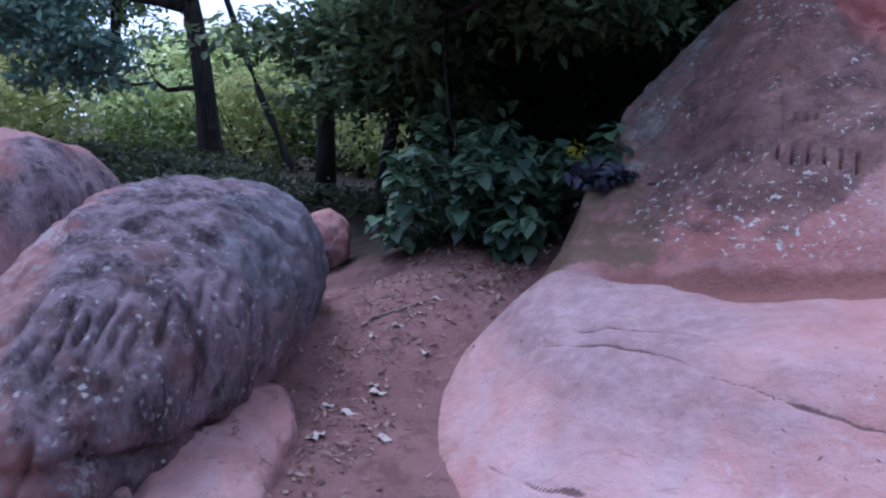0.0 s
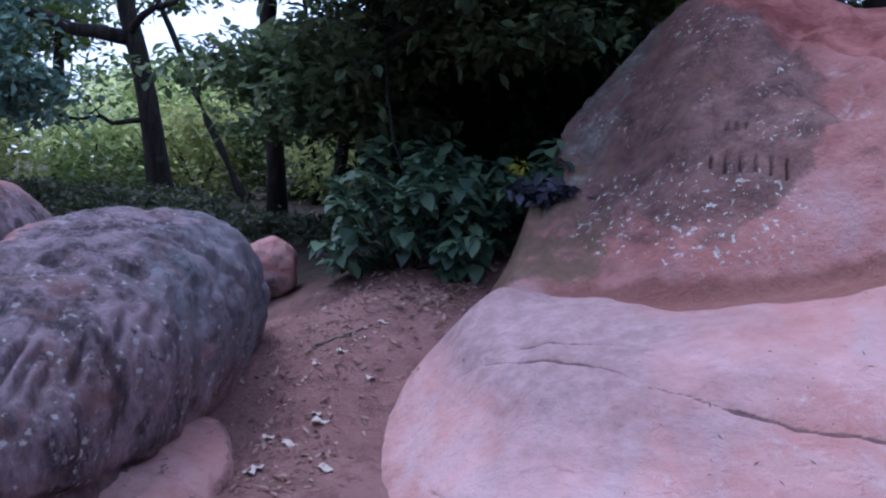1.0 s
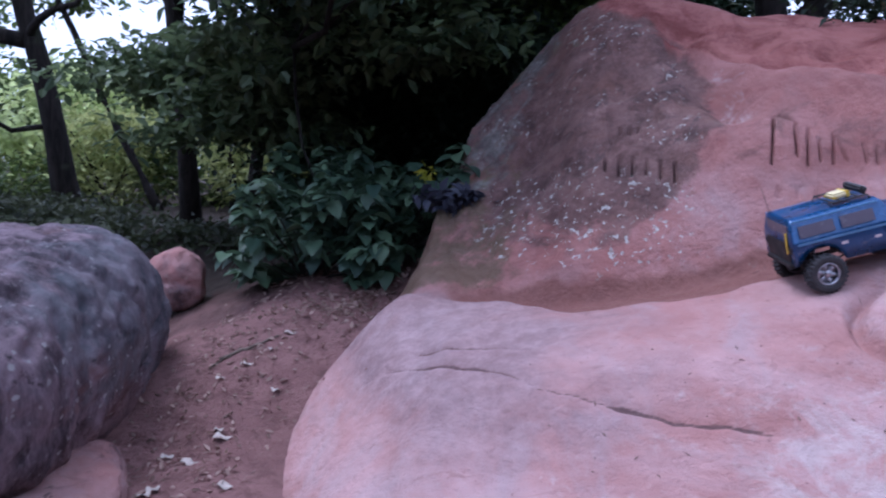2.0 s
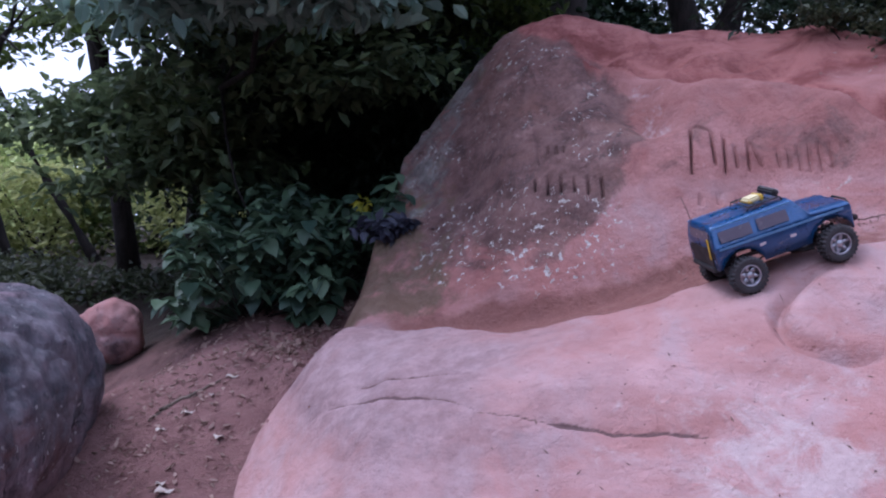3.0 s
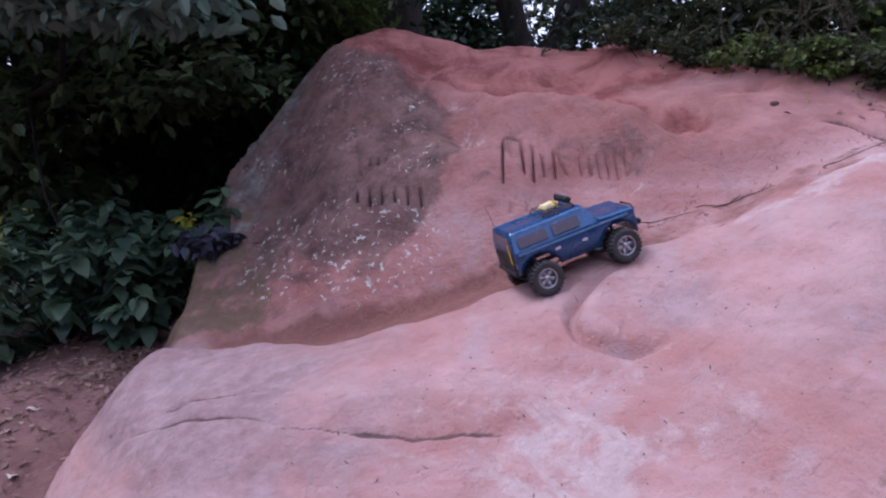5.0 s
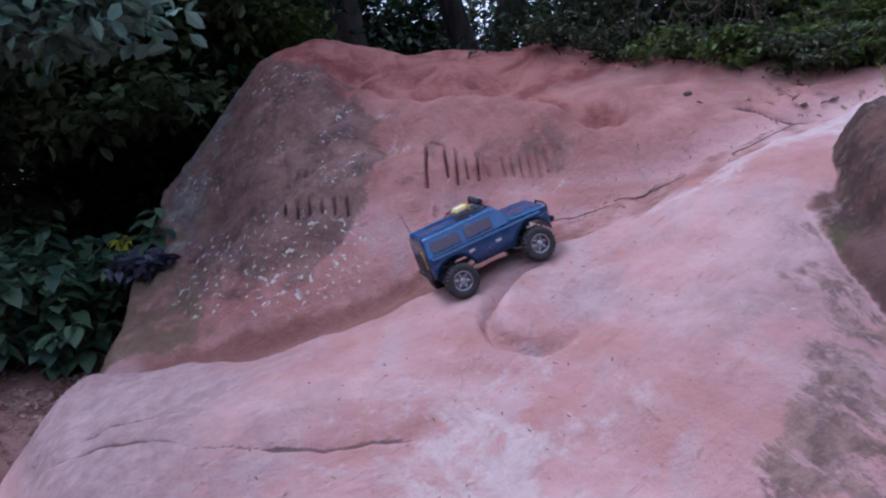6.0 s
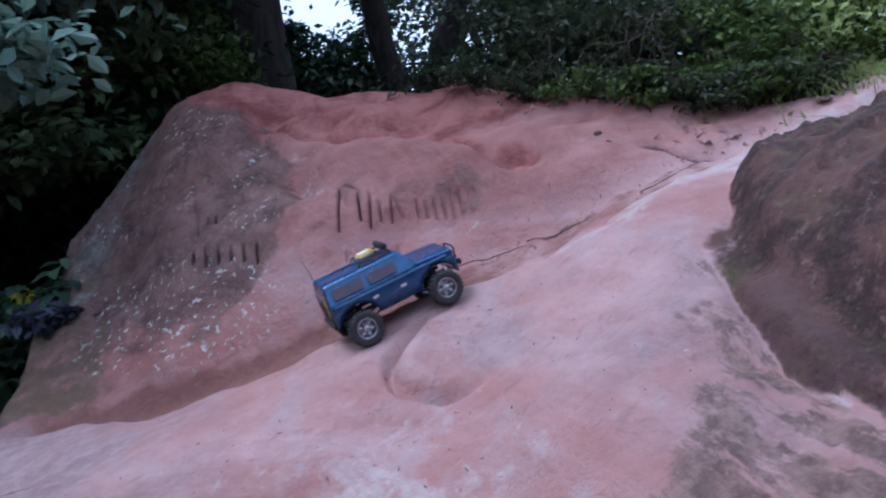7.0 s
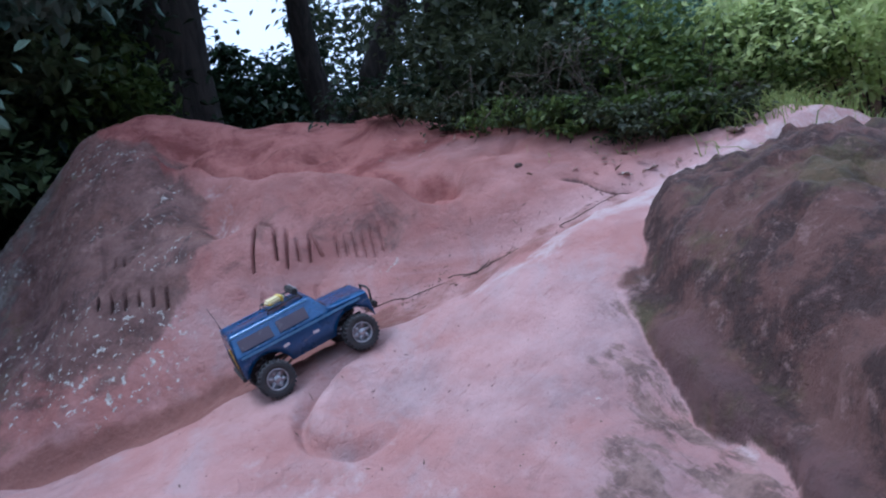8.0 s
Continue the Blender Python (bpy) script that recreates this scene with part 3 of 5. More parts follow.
xs = np.concatenate([np.arange(-1.0, 0.3, 0.0075), np.arange(0.3, 1.35, 0.0043), np.arange(1.35, 2.4, 0.009), np.arange(2.4, 4.0, 0.04)])
ys = np.concatenate([np.arange(0.35, 0.8, 0.03), np.arange(0.8, 1.54, 0.009), np.arange(1.54, 2.12, 0.0055), np.arange(2.12, 2.4, 0.007), np.arange(2.4, 2.9, 0.0043), np.arange(2.9, 3.7, 0.010), np.arange(3.7, 5.2, 0.05)])
verts, faces = sheet(xs, ys, outcrop_height)
nx, ny = len(xs), len(ys)
rim = np.concatenate([np.arange(nx), np.arange(1, ny) * nx + nx - 1, (ny - 1) * nx + np.arange(nx - 2, -1, -1), np.arange(ny - 2, 0, -1) * nx])
low = verts[rim] * (1, 1, 0) + (0, 0, -0.4)
at = len(verts) + np.arange(len(rim))
skirt = np.stack([rim, at, np.roll(at, -1), np.roll(rim, -1)], 1)
outcrop = new("sandstone_outcrop", mesh_of("sandstone_outcrop", np.concatenate([verts, low]), np.concatenate([faces, skirt]), OUTCROP))


def outcrop_masks(x, y, z):
    """Where soil, crust, lichen, moss, wear, fresh red stone and painted recess shade lie, by plan and height."""
    gutter = glide(RAILS[5][0], RAILS[5][1], x)
    lip = glide(RAILS[4][0], RAILS[4][1], x)
    wide = glide([-0.6, 0.0, 0.5, 1.0, 1.5, 2.5], [0.20, 0.14, 0.10, 0.07, 0.045, 0.03], x)
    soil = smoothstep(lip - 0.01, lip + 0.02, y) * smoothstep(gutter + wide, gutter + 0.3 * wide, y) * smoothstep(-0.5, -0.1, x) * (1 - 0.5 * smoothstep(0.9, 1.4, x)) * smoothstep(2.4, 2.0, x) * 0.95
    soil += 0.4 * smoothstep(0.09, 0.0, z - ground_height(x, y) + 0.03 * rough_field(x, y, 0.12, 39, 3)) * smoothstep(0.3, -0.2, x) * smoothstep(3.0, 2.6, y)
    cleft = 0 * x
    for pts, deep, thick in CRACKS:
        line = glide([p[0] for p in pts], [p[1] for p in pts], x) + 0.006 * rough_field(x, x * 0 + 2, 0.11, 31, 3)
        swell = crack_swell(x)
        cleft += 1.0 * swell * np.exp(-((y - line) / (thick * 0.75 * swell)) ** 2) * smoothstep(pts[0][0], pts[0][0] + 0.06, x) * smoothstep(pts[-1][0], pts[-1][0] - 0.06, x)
    # carved grooves are darkened by depth, painting the shade inside them
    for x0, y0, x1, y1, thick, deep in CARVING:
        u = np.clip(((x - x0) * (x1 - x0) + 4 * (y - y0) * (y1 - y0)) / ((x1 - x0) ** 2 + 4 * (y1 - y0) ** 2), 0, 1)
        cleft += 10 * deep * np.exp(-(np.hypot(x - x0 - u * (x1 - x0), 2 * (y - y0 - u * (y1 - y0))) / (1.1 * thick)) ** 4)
    wall = smoothstep(-0.02, 0.14, y - gutter)
    left = smoothstep(0.05, -0.10, x - glide([0.5, 0.57, 0.65, 0.9, 1.1, 1.26, 1.52, 1.8], [0.0, 0.05, 0.37, 0.60, 0.72, 0.76, 0.62, 0.3], z) + 0.10 * rough_field(x, y, 0.3, 61, 4))
    crust = wall * left * smoothstep(0.45, 0.9, z) * 0.92
    stain = 0.95 * smoothstep(0.75, -0.35, x) * (1 - wall) * smoothstep(0.12, 0.36, z) + 0.45 * np.exp(-((x - 1.12) / 0.13) ** 2 - ((y - 1.74) / 0.13) ** 2)
    crust += 0.30 * smoothstep(0.5, 0.8, x) * smoothstep(1.6, 1.25, x) * smoothstep(0.85, 1.0, z) * smoothstep(1.25, 1.1, z) * wall
    crust += 0.45 * np.exp(-((x - 0.42) / 0.14) ** 2 - ((y - 2.95) / 0.16) ** 2)
    ledge = glide([0.4, 0.6, 0.78, 0.956, 1.156, 1.384, 1.6], [3.32, 3.18, 2.99, 2.82, 2.71, 2.50, 2.33], x)
    crust += 0.16 * smoothstep(0.84, 0.92, x) * smoothstep(1.5, 1.3, x) * smoothstep(ledge, ledge - 0.03, y) * smoothstep(ledge - 0.4, ledge - 0.2, y)
    rock = smoothstep(-0.03, 0.01, right_rock(x, y) - z)
    near = glide([0.2, 0.67, 0.86, 1.14, 1.45, 1.6, 2.2], [1.25, 1.37, 1.43, 1.52, 1.61, 1.70, 2.3], y) - x + 0.05 * rough_field(x, y, 0.15, 47, 4)
    broad = glide([0.3, 0.97, 1.04, 1.17, 1.42, 1.62], [0.55, 0.42, 0.31, 0.18, 0.09, 0.0], y)
    beside = smoothstep(broad + 0.13, broad - 0.12, near + 0.09 * rough_field(x, y, 0.12, 99, 4, 0.6)) * smoothstep(1.62, 1.40, y) * (1 - rock)
    crust = crust * (1 - rock)
    stain += 0.6 * smoothstep(0.65, 0.1, near) * smoothstep(1.9, 1.3, y) * (1 - rock) + 0.3 * np.exp(-((x - 1.05) / 0.2) ** 2 - ((y - 1.55) / 0.25) ** 2) + 0.3 * np.exp(-((x - 0.1) / 0.3) ** 2 - ((y - 2.0) / 0.15) ** 2)
    crease_x = glide([0.2, 0.67, 0.86, 1.14, 1.45, 1.6, 2.2], [1.25, 1.37, 1.43, 1.52, 1.61, 1.70, 2.3], y)
    plum = 0.7 * rock * smoothstep(0.16, 0.04, x - crease_x) * smoothstep(1.5, 1.2, y)
    brown = 0.9 * rock + 0.1 * beside
    moss = 0.3 * rock * smoothstep(0.8, 1.0, z) + wall * smoothstep(0.25, -0.4, x) * smoothstep(1.0, 0.55, z) * 0.36 + 0.35 * wall * smoothstep(0.3, -0.2, x) * smoothstep(1.4, 1.1, z)
    lichen = 1.0 * wall * smoothstep(0.8, 0.35, x) * smoothstep(0.52, 0.66, z) * smoothstep(1.0, 0.82, z) * smoothstep(-0.35, 0.05, x)
    lichen += 0.75 * np.exp(-((x - 0.18) / 0.26) ** 2 - ((z - 0.67) / 0.09) ** 2) * smoothstep(gutter + 0.02, gutter + 0.06, y) + 0.36 * wall * left * smoothstep(0.9, 1.05, z) + 0.5 * wall * smoothstep(1.0, 1.2, x) * smoothstep(1.55, 1.35, x) * smoothstep(1.08, 0.95, z) * smoothstep(0.82, 0.9, z)
    lichen += 0.55 * wall * np.exp(-((x - 0.42) / 0.14) ** 2 - ((z - 0.82) / 0.05) ** 2) + 0.4 * wall * np.exp(-((x - 0.36) / 0.12) ** 2 - ((z - 1.55) / 0.12) ** 2)
    film = 0.52 * smoothstep(0.10, -0.12, x - 0.25 * (z - 1.0)) * smoothstep(3.0, 3.12, y) * smoothstep(0.72, 0.85, z)
    film += 0.30 * wall * left * smoothstep(1.2, 1.5, z) * smoothstep(0.5, 0.2, x)
    pale = np.exp(-((y - lip + 0.07) / 0.12) ** 2) * smoothstep(0.9, 1.7, x) * 0.6
    pale += 0.27 * np.exp(-((x - 0.35) / 0.45) ** 2 - ((y - 1.42) / 0.2) ** 2) + 0.38 * np.exp(-((x - 0.75) / 0.3) ** 2 - ((y - 1.45) / 0.4) ** 2)
    pale += 0.50 * np.exp(-((x - 0.79) / 0.08) ** 2 - ((y - 2.80) / 0.16) ** 2)
    fresh = wall * smoothstep(1.25, 1.5, z + 0.12 * rough_field(x, y, 0.4, 63, 3)) * smoothstep(0.15, 0.4, x) * 0.9
    # Fresh red above the ledge, deepened in recess and dents to paint their shade
    fresh += smoothstep(ledge - 0.005, ledge + 0.015, y) * (0.55 + 0.45 * smoothstep(ledge + 0.3, ledge + 0.12, y)) * smoothstep(0.45, 0.6, x) * smoothstep(1.65, 1.3, x)
    fresh += 0.95 * np.exp(-((x - 1.57) / 0.07) ** 2 - ((y - 2.46) / 0.09) ** 2) + 0.7 * np.exp(-((x - 0.70) / 0.1) ** 2 - ((y - 3.26) / 0.06) ** 2) + 0.6 * np.exp(-((x - 0.98) / 0.1) ** 2 - ((y - 3.14) / 0.06) ** 2) + 0.3 * wall * smoothstep(0.45, 0.7, x) * smoothstep(1.15, 1.0, z)
    pale += 0.32 * np.exp(-((x - crease_x) / 0.025) ** 2) * smoothstep(1.5, 1.3, y) * smoothstep(0.7, 0.95, y)
    wall = wall * (0.9 + 0.1 * smoothstep(2.0, 1.3, x)) * smoothstep(2.7, 2.2, x) * (1 - 0.7 * smoothstep(0.25, 0.6, x) * smoothstep(1.0, 0.84, z))
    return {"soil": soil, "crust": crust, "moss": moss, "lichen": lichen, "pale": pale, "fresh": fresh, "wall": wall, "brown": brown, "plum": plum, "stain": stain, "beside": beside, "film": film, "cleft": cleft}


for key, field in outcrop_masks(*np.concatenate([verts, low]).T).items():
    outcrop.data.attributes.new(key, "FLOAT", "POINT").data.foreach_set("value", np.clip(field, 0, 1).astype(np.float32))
tagged(outcrop, "weathered red sandstone slab and carved wall with a worn gutter between", "rock outcrop", kind="structure")

# ---- boulders ----


def boulder(name, place, radii, power, seed, mat, label, lumps=0.07, fine=0.02, turn=0.0, lean=(0, 0), level=6, grooves=(), taper=0.0, rise=0.0, under=0.0, notches=()):
    """A weathered boulder: a squarish ball, leaned, with lumps, flutes, pits and a rough crust."""
    bm = bmesh.new()
    bmesh.ops.create_icosphere(bm, subdivisions=level, radius=1.0)
    shift = Vector((seed * 3.7, seed * 1.3, seed * 2.1))
    for v in bm.verts:
        c = v.co.normalized()
        size = (abs(c.x) ** power + abs(c.y) ** power + abs(c.z) ** power) ** (-1 / power)
        p = Vector((c.x * radii[0], c.y * radii[1], c.z * radii[2])) * size
        p.x, p.z = p.x * (1 + taper * c.y), p.z * (1 + rise * c.y)
        waist = 1 - under * min(1.0, max(0.0, 0.1 - c.z) / 0.6)
        p.x, p.y = p.x * waist, p.y * waist
        p.x += lean[0] * p.z
        p.y += lean[1] * p.z
        q = p + shift
        n = noise.fractal(q * 1.7, 0.9, 2.1, 3) * lumps
        flute = noise.fractal(Vector((q.x * 7, q.y * 7, q.z * 2.2)), 0.8, 2.2, 4) * fine * 0.45
        crust = noise.fractal(q * 16, 0.7, 2.3, 3) * fine * 0.22
        pit = max(0.0, 0.24 - noise.voronoi(q * 7)[0][0]) * fine * 1.8
        cut = sum(deep * math.exp(-((p.dot(Vector(axis)) - off + 0.03 * noise.noise(q * 5)) / wide) ** 2) for axis, off, deep, wide in grooves)
        round_at = math.atan2(c.y, c.x)
        cut += sum(deep * math.exp(-((round_at - at + 0.05 * noise.noise(q * 9)) / wide) ** 2 - ((c.z - up) / tall) ** 2) for at, up, wide, tall, deep in notches)
        v.co = p + c * (n + flute + crust - pit - cut)
    ob = part(name, bm, mat)
    ob.matrix_world = pose(*place, 0, 0, turn)
    return tagged(ob, label, "boulder")


boulder("boulder", (-1.64, 1.88, 0.20), (0.45, 1.0, 0.50), 2.5, 3, BOULDER, "large grey-crusted sandstone boulder, pitted and streaked with lichen", 0.035, 0.045, turn=21, lean=(0.20, 0), level=7, taper=0.36, rise=0.25, under=0.06,
        grooves=[((0.1, 0.75, 0.65), 0.30, 0.035, 0.018), ((0.1, 0.55, -0.83), 0.10, 0.03, 0.015), ((0.2, 0.95, 0.2), -0.25, 0.025, 0.03), ((0, 0.2, 0.98), -0.16, 0.03, 0.02)],
        notches=[(-2.0 + 0.15 * k + 0.05 * math.sin(7 * k), 0.60 + 0.05 * math.sin(5 * k), 0.028, 0.07 + 0.02 * math.cos(3 * k), 0.03) for k in range(12)] + [(-2.05, 0.30, 0.04, 0.10, 0.05), (-1.55, 0.1, 0.03, 0.16, 0.03), (-1.25, 0.15, 0.03, 0.14, 0.025)])
boulder("boulder", (-2.90, 2.60, 0.22), (0.55, 0.55, 0.62), 2.3, 5, CRUSTED, "smooth rose sandstone boulder with a dark crusted top", 0.05, 0.03)
boulder("boulder", (-1.72, 3.42, 0.34), (0.15, 0.13, 0.14), 2.6, 8, ROSE, "small rounded red sandstone boulder beside the path", 0.07, 0.04, level=5)
boulder("rock_ledge", (-1.36, 1.20, -0.04), (0.44, 0.66, 0.20), 5.5, 11, LEDGE, "low rose sandstone ledge at the foot of a boulder, cracked across", 0.03, 0.03, turn=18, level=7,
        grooves=[((0.93, 0.30, 0.2), 0.16, 0.03, 0.012), ((0.25, 0.95, 0.0), 0.22, 0.022, 0.010), ((0.5, -0.8, 0.1), 0.30, 0.012, 0.008)])

# ---- trees and shrubs ----


def leaves(rng, places, size, spread=0.35, droop=0.3, long=1.9):
    """Vertices and faces of folded leaves, one at each place: a stalk end, two sides, a middle and a tip."""
    n = len(places)
    axis = rng.normal(0, 1, (n, 3)) * (1, 1, 0.5) + (0, 0, -droop)
    axis /= np.linalg.norm(axis, axis=1, keepdims=True)
    up = rng.normal(0, spread, (n, 3)) + (0, 0, 1)
    side = np.cross(axis, up)
    side /= np.linalg.norm(side, axis=1, keepdims=True) + 1e-9
    up = np.cross(side, axis)
    s = (size * rng.uniform(0.6, 1.3, n))[:, None]
    base = places
    tip = places + axis * s * long - up * s * 0.25
    mid = places + axis * s * long * 0.45
    left, right = mid + side * s * 0.5 + up * s * 0.14, mid - side * s * 0.5 + up * s * 0.14
    if size >= 0.05:
        shoulder = places + axis * s * long * 0.78 - up * s * 0.04
        verts = np.stack([base, left, shoulder + side * s * 0.36, tip, shoulder - side * s * 0.36, right], 1).reshape(-1, 3)
        k = np.arange(n)[:, None] * 6
        return verts, np.concatenate([k + [0, 2, 1], k + [0, 3, 2], k + [0, 4, 3], k + [0, 5, 4]])
    verts = np.stack([base, left, tip, right], 1).reshape(-1, 3)
    k = np.arange(n)[:, None] * 4
    return verts, np.concatenate([k + [0, 2, 1], k + [0, 3, 2]])


def cloud(rng, centre, radii, count, clumps, tight=0.3):
    """Places for leaves: many small clumps spread over a lumpy, gappy crown."""
    c = rng.normal(0, 1, (clumps, 3))
    c /= np.linalg.norm(c, axis=1, keepdims=True)
    c *= rng.uniform(0.25, 1.0, (clumps, 1)) ** 0.5
    pick = rng.randint(0, clumps, count)
    size = rng.uniform(0.5, 1.3, clumps)[pick][:, None]
    return np.asarray(centre) + (c[pick] + rng.normal(0, tight, (count, 3)) * size * (1, 1, 0.55)) * radii


def crown(parent, rng, masses, mat, size, name="crown", label=""):
    pts = np.concatenate([cloud(rng, *mass) for mass in masses])
    ob = new(name, mesh_of(name, *leaves(rng, pts, size), mat, smooth=False))
    ob.parent = parent
    return tagged(ob, label)


def tube(bm, pts, radii, sides=10):
    """A bent, tapered limb through the points."""
    rings = []
    for i, p in enumerate(pts):
        p = Vector(p)
        way = (Vector(pts[min(i + 1, len(pts) - 1)]) - Vector(pts[max(i - 1, 0)])).normalized()
        a = way.orthogonal().normalized() if abs(way.z) < 0.9 else Vector((1, 0, 0)).cross(way).normalized()
        b = way.cross(a)
        rings.append([bm.verts.new(p + (a * math.cos(k * math.tau / sides) + b * math.sin(k * math.tau / sides)) * radii[i]) for k in range(sides)])
    for r, s in zip(rings, rings[1:]):
        for k in range(sides):
            bm.faces.new((r[k], r[(k + 1) % sides], s[(k + 1) % sides], s[k]))
    bm.faces.new(rings[0][::-1])
    bm.faces.new(rings[-1])


def wander(rng, a, b, n, off):
    """Points from a to b that wander off the straight line."""
    a, b = np.asarray(a, float), np.asarray(b, float)
    u = np.linspace(0, 1, n)[:, None]
    return (a + (b - a) * u + np.cumsum(rng.normal(0, off, (n, 3)), 0) * np.sin(u * math.pi) ** 0.5).tolist()


def tree(seed, base, top, radius, masses, mat, size, label, limbs=(), category="tree"):
    """A tree: tapered trunk, limbs as parts, a crown of leaf clumps. Masses: centre, radii, leaves, clumps."""
    rng = np.random.RandomState(seed)
    ob = tagged(new("tree"), label, category)
    bm = bmesh.new()
    pts = wander(rng, base, top, 12, 0.03)
    tube(bm, pts, [radius * (1.25 if i == 0 else 1.05 if i == 1 else 1 - 0.05 * i) for i in range(12)], 14)
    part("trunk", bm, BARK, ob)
    for a, b, r in limbs:
        bm = bmesh.new()
        pts = wander(rng, a, b, 9, 0.06)
        tube(bm, pts, [r * (1 - 0.09 * i) for i in range(9)], 8)
        for _ in range(6):
            p = np.array(pts[rng.randint(3, 9)])
            q = p + rng.normal(0, 0.35, 3) + (np.array(b) - np.array(a)) * 0.15
            tube(bm, wander(rng, p, q, 5, 0.03), [r * 0.3 * (1 - 0.18 * i) for i in range(5)], 5)
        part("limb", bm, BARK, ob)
    if masses:
        crown(ob, rng, masses, mat, size)
    return ob


# the wood beyond the boulders
tree(1, (-4.9, 7.75, 0.3), (-5.6, 7.2, 5.5), 0.135, [((-6.6, 7.0, 3.3), (1.4, 0.8, 0.6), 1800, 34), ((-4.2, 7.0, 3.6), (0.8, 0.6, 0.35), 700, 20)], LEAF_MID, 0.06,
     "tall dark trunk leaning beyond the boulders, its leaves overhead",
     [((-5.2, 7.5, 2.25), (-7.6, 6.9, 2.45), 0.09), ((-5.15, 7.5, 2.3), (-4.0, 6.9, 3.0), 0.05), ((-5.0, 7.6, 1.35), (-6.2, 7.0, 1.25), 0.035)])
tree(2, (-2.95, 6.5, 0.3), (-3.1, 6.2, 5.5), 0.09, [((-2.5, 5.4, 2.7), (0.6, 0.6, 0.5), 1300, 30), ((-2.3, 4.9, 1.65), (0.8, 0.45, 0.30), 2600, 30),
     ((-1.9, 4.6, 1.25), (0.6, 0.4, 0.25), 1000, 22)], LEAF_SHADE, 0.05,
     "dark upright trunk by the path with low leafy boughs", [((-3.0, 6.4, 1.6), (-1.9, 4.7, 1.7), 0.045), ((-3.0, 6.4, 2.2), (-2.4, 5.2, 3.2), 0.05)])
tree(3, (-6.95, 6.1, 0.2), (-7.0, 5.8, 5), 0.14, [((-4.9, 4.5, 1.75), (0.8, 0.4, 0.4), 3600, 40), ((-4.35, 4.5, 1.35), (0.55, 0.35, 0.28), 1500, 34), ((-4.3, 4.9, 2.3), (0.6, 0.4, 0.25), 1500, 25), ((-6.4, 5.6, 2.2), (0.8, 0.6, 0.6), 3500, 35)],
     LEAF_BLUE, 0.045, "slim dark trunk with blue-green leaves in front", [((-7.0, 6.0, 1.6), (-4.6, 4.6, 1.8), 0.05)])
tree(4, (-4.1, 8.3, 0.3), (-6.0, 8.2, 4.5), 0.055, [((-4.9, 8.6, 3.2), (0.9, 0.6, 0.4), 1200, 25)], LEAF_MID, 0.06, "thin leaning young tree in the wood")
tree(5, (-3.4, 8.8, 0.3), (-3.5, 8.8, 4.5), 0.045, [((-3.3, 9.4, 2.3), (0.8, 0.6, 0.5), 2500, 30)], LEAF_MID, 0.06, "slender upright sapling in the wood")
tree(6, (-7.9, 9.8, 0.3), (-7.8, 9.8, 5.0), 0.10, [((-8.4, 9.8, 3.0), (1.3, 0.8, 0.6), 3000, 40)], LEAF_MID, 0.07, "young tree in the sunlit wood")


def bush(seed, masses, mat, size, label, name="bush", category="bush", stems=8, foot=None):
    """A bush: bent stems from one foot and a crown of leaf clumps."""
    rng = np.random.RandomState(seed)
    ob = tagged(new(name), label, category)
    centre, radii = np.array(masses[0][0]), np.array(masses[0][1])
    foot = np.array(foot if foot else (*centre[:2], float(land_height(centre[0], centre[1])[0]) - 0.03))
    for _ in range(stems):
        bm = bmesh.new()
        tube(bm, wander(rng, foot + rng.normal(0, 0.03, 3) * (1, 1, 0), centre + rng.uniform(-0.8, 0.8, 3) * radii, 7, 0.02 * radii.mean()), [0.03 * (1 - 0.12 * i) * min(1, radii.mean()) for i in range(7)], 5)
        part("stem", bm, BARK, ob)
    crown(ob, rng, masses, mat, size)
    return ob


def land_height(x, y):
    """The height of ground or rock, whichever lies on top."""
    x, y = np.atleast_1d(np.asarray(x, float)), np.atleast_1d(np.asarray(y, float))
    z = ground_height(x, y)
    inside = (x > -1) & (x < 3.95) & (y > 0.36) & (y < 5.1)
    return np.where(inside, np.maximum(z, outcrop_height(np.clip(x, -1, 3.95), np.clip(y, 0.36, 5.1))), z)


# the sunlit look of this undergrowth lies mostly in its bright leaf colours
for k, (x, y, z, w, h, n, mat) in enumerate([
        (-8.8, 8.6, 0.95, 1.2, 0.6, 2600, LEAF_SUNLIT), (-6.9, 9.2, 0.95, 1.0, 0.7, 2800, LEAF_SUN), (-5.6, 9.8, 1.1, 1.0, 0.75, 2800, LEAF_SUNLIT), (-4.2, 10.2, 1.0, 1.0, 0.7, 2600, LEAF_MID), (-2.9, 9.2, 0.9, 0.8, 0.6, 2600, LEAF_SUNLIT),
        (-7.6, 12.5, 1.6, 1.6, 1.1, 3400, LEAF_SUN), (-4.8, 13.0, 1.7, 1.6, 1.1, 3400, LEAF_SUNLIT), (-2.0, 11.5, 1.6, 1.3, 1.0, 4000, LEAF_SUNLIT), (-11.0, 11.0, 1.5, 1.8, 1.1, 3600, LEAF_SUNLIT), (-6.2, 8.6, 0.7, 0.6, 0.4, 900, LEAF_MID)]):
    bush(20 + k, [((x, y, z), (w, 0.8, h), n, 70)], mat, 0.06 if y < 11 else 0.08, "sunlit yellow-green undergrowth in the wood")
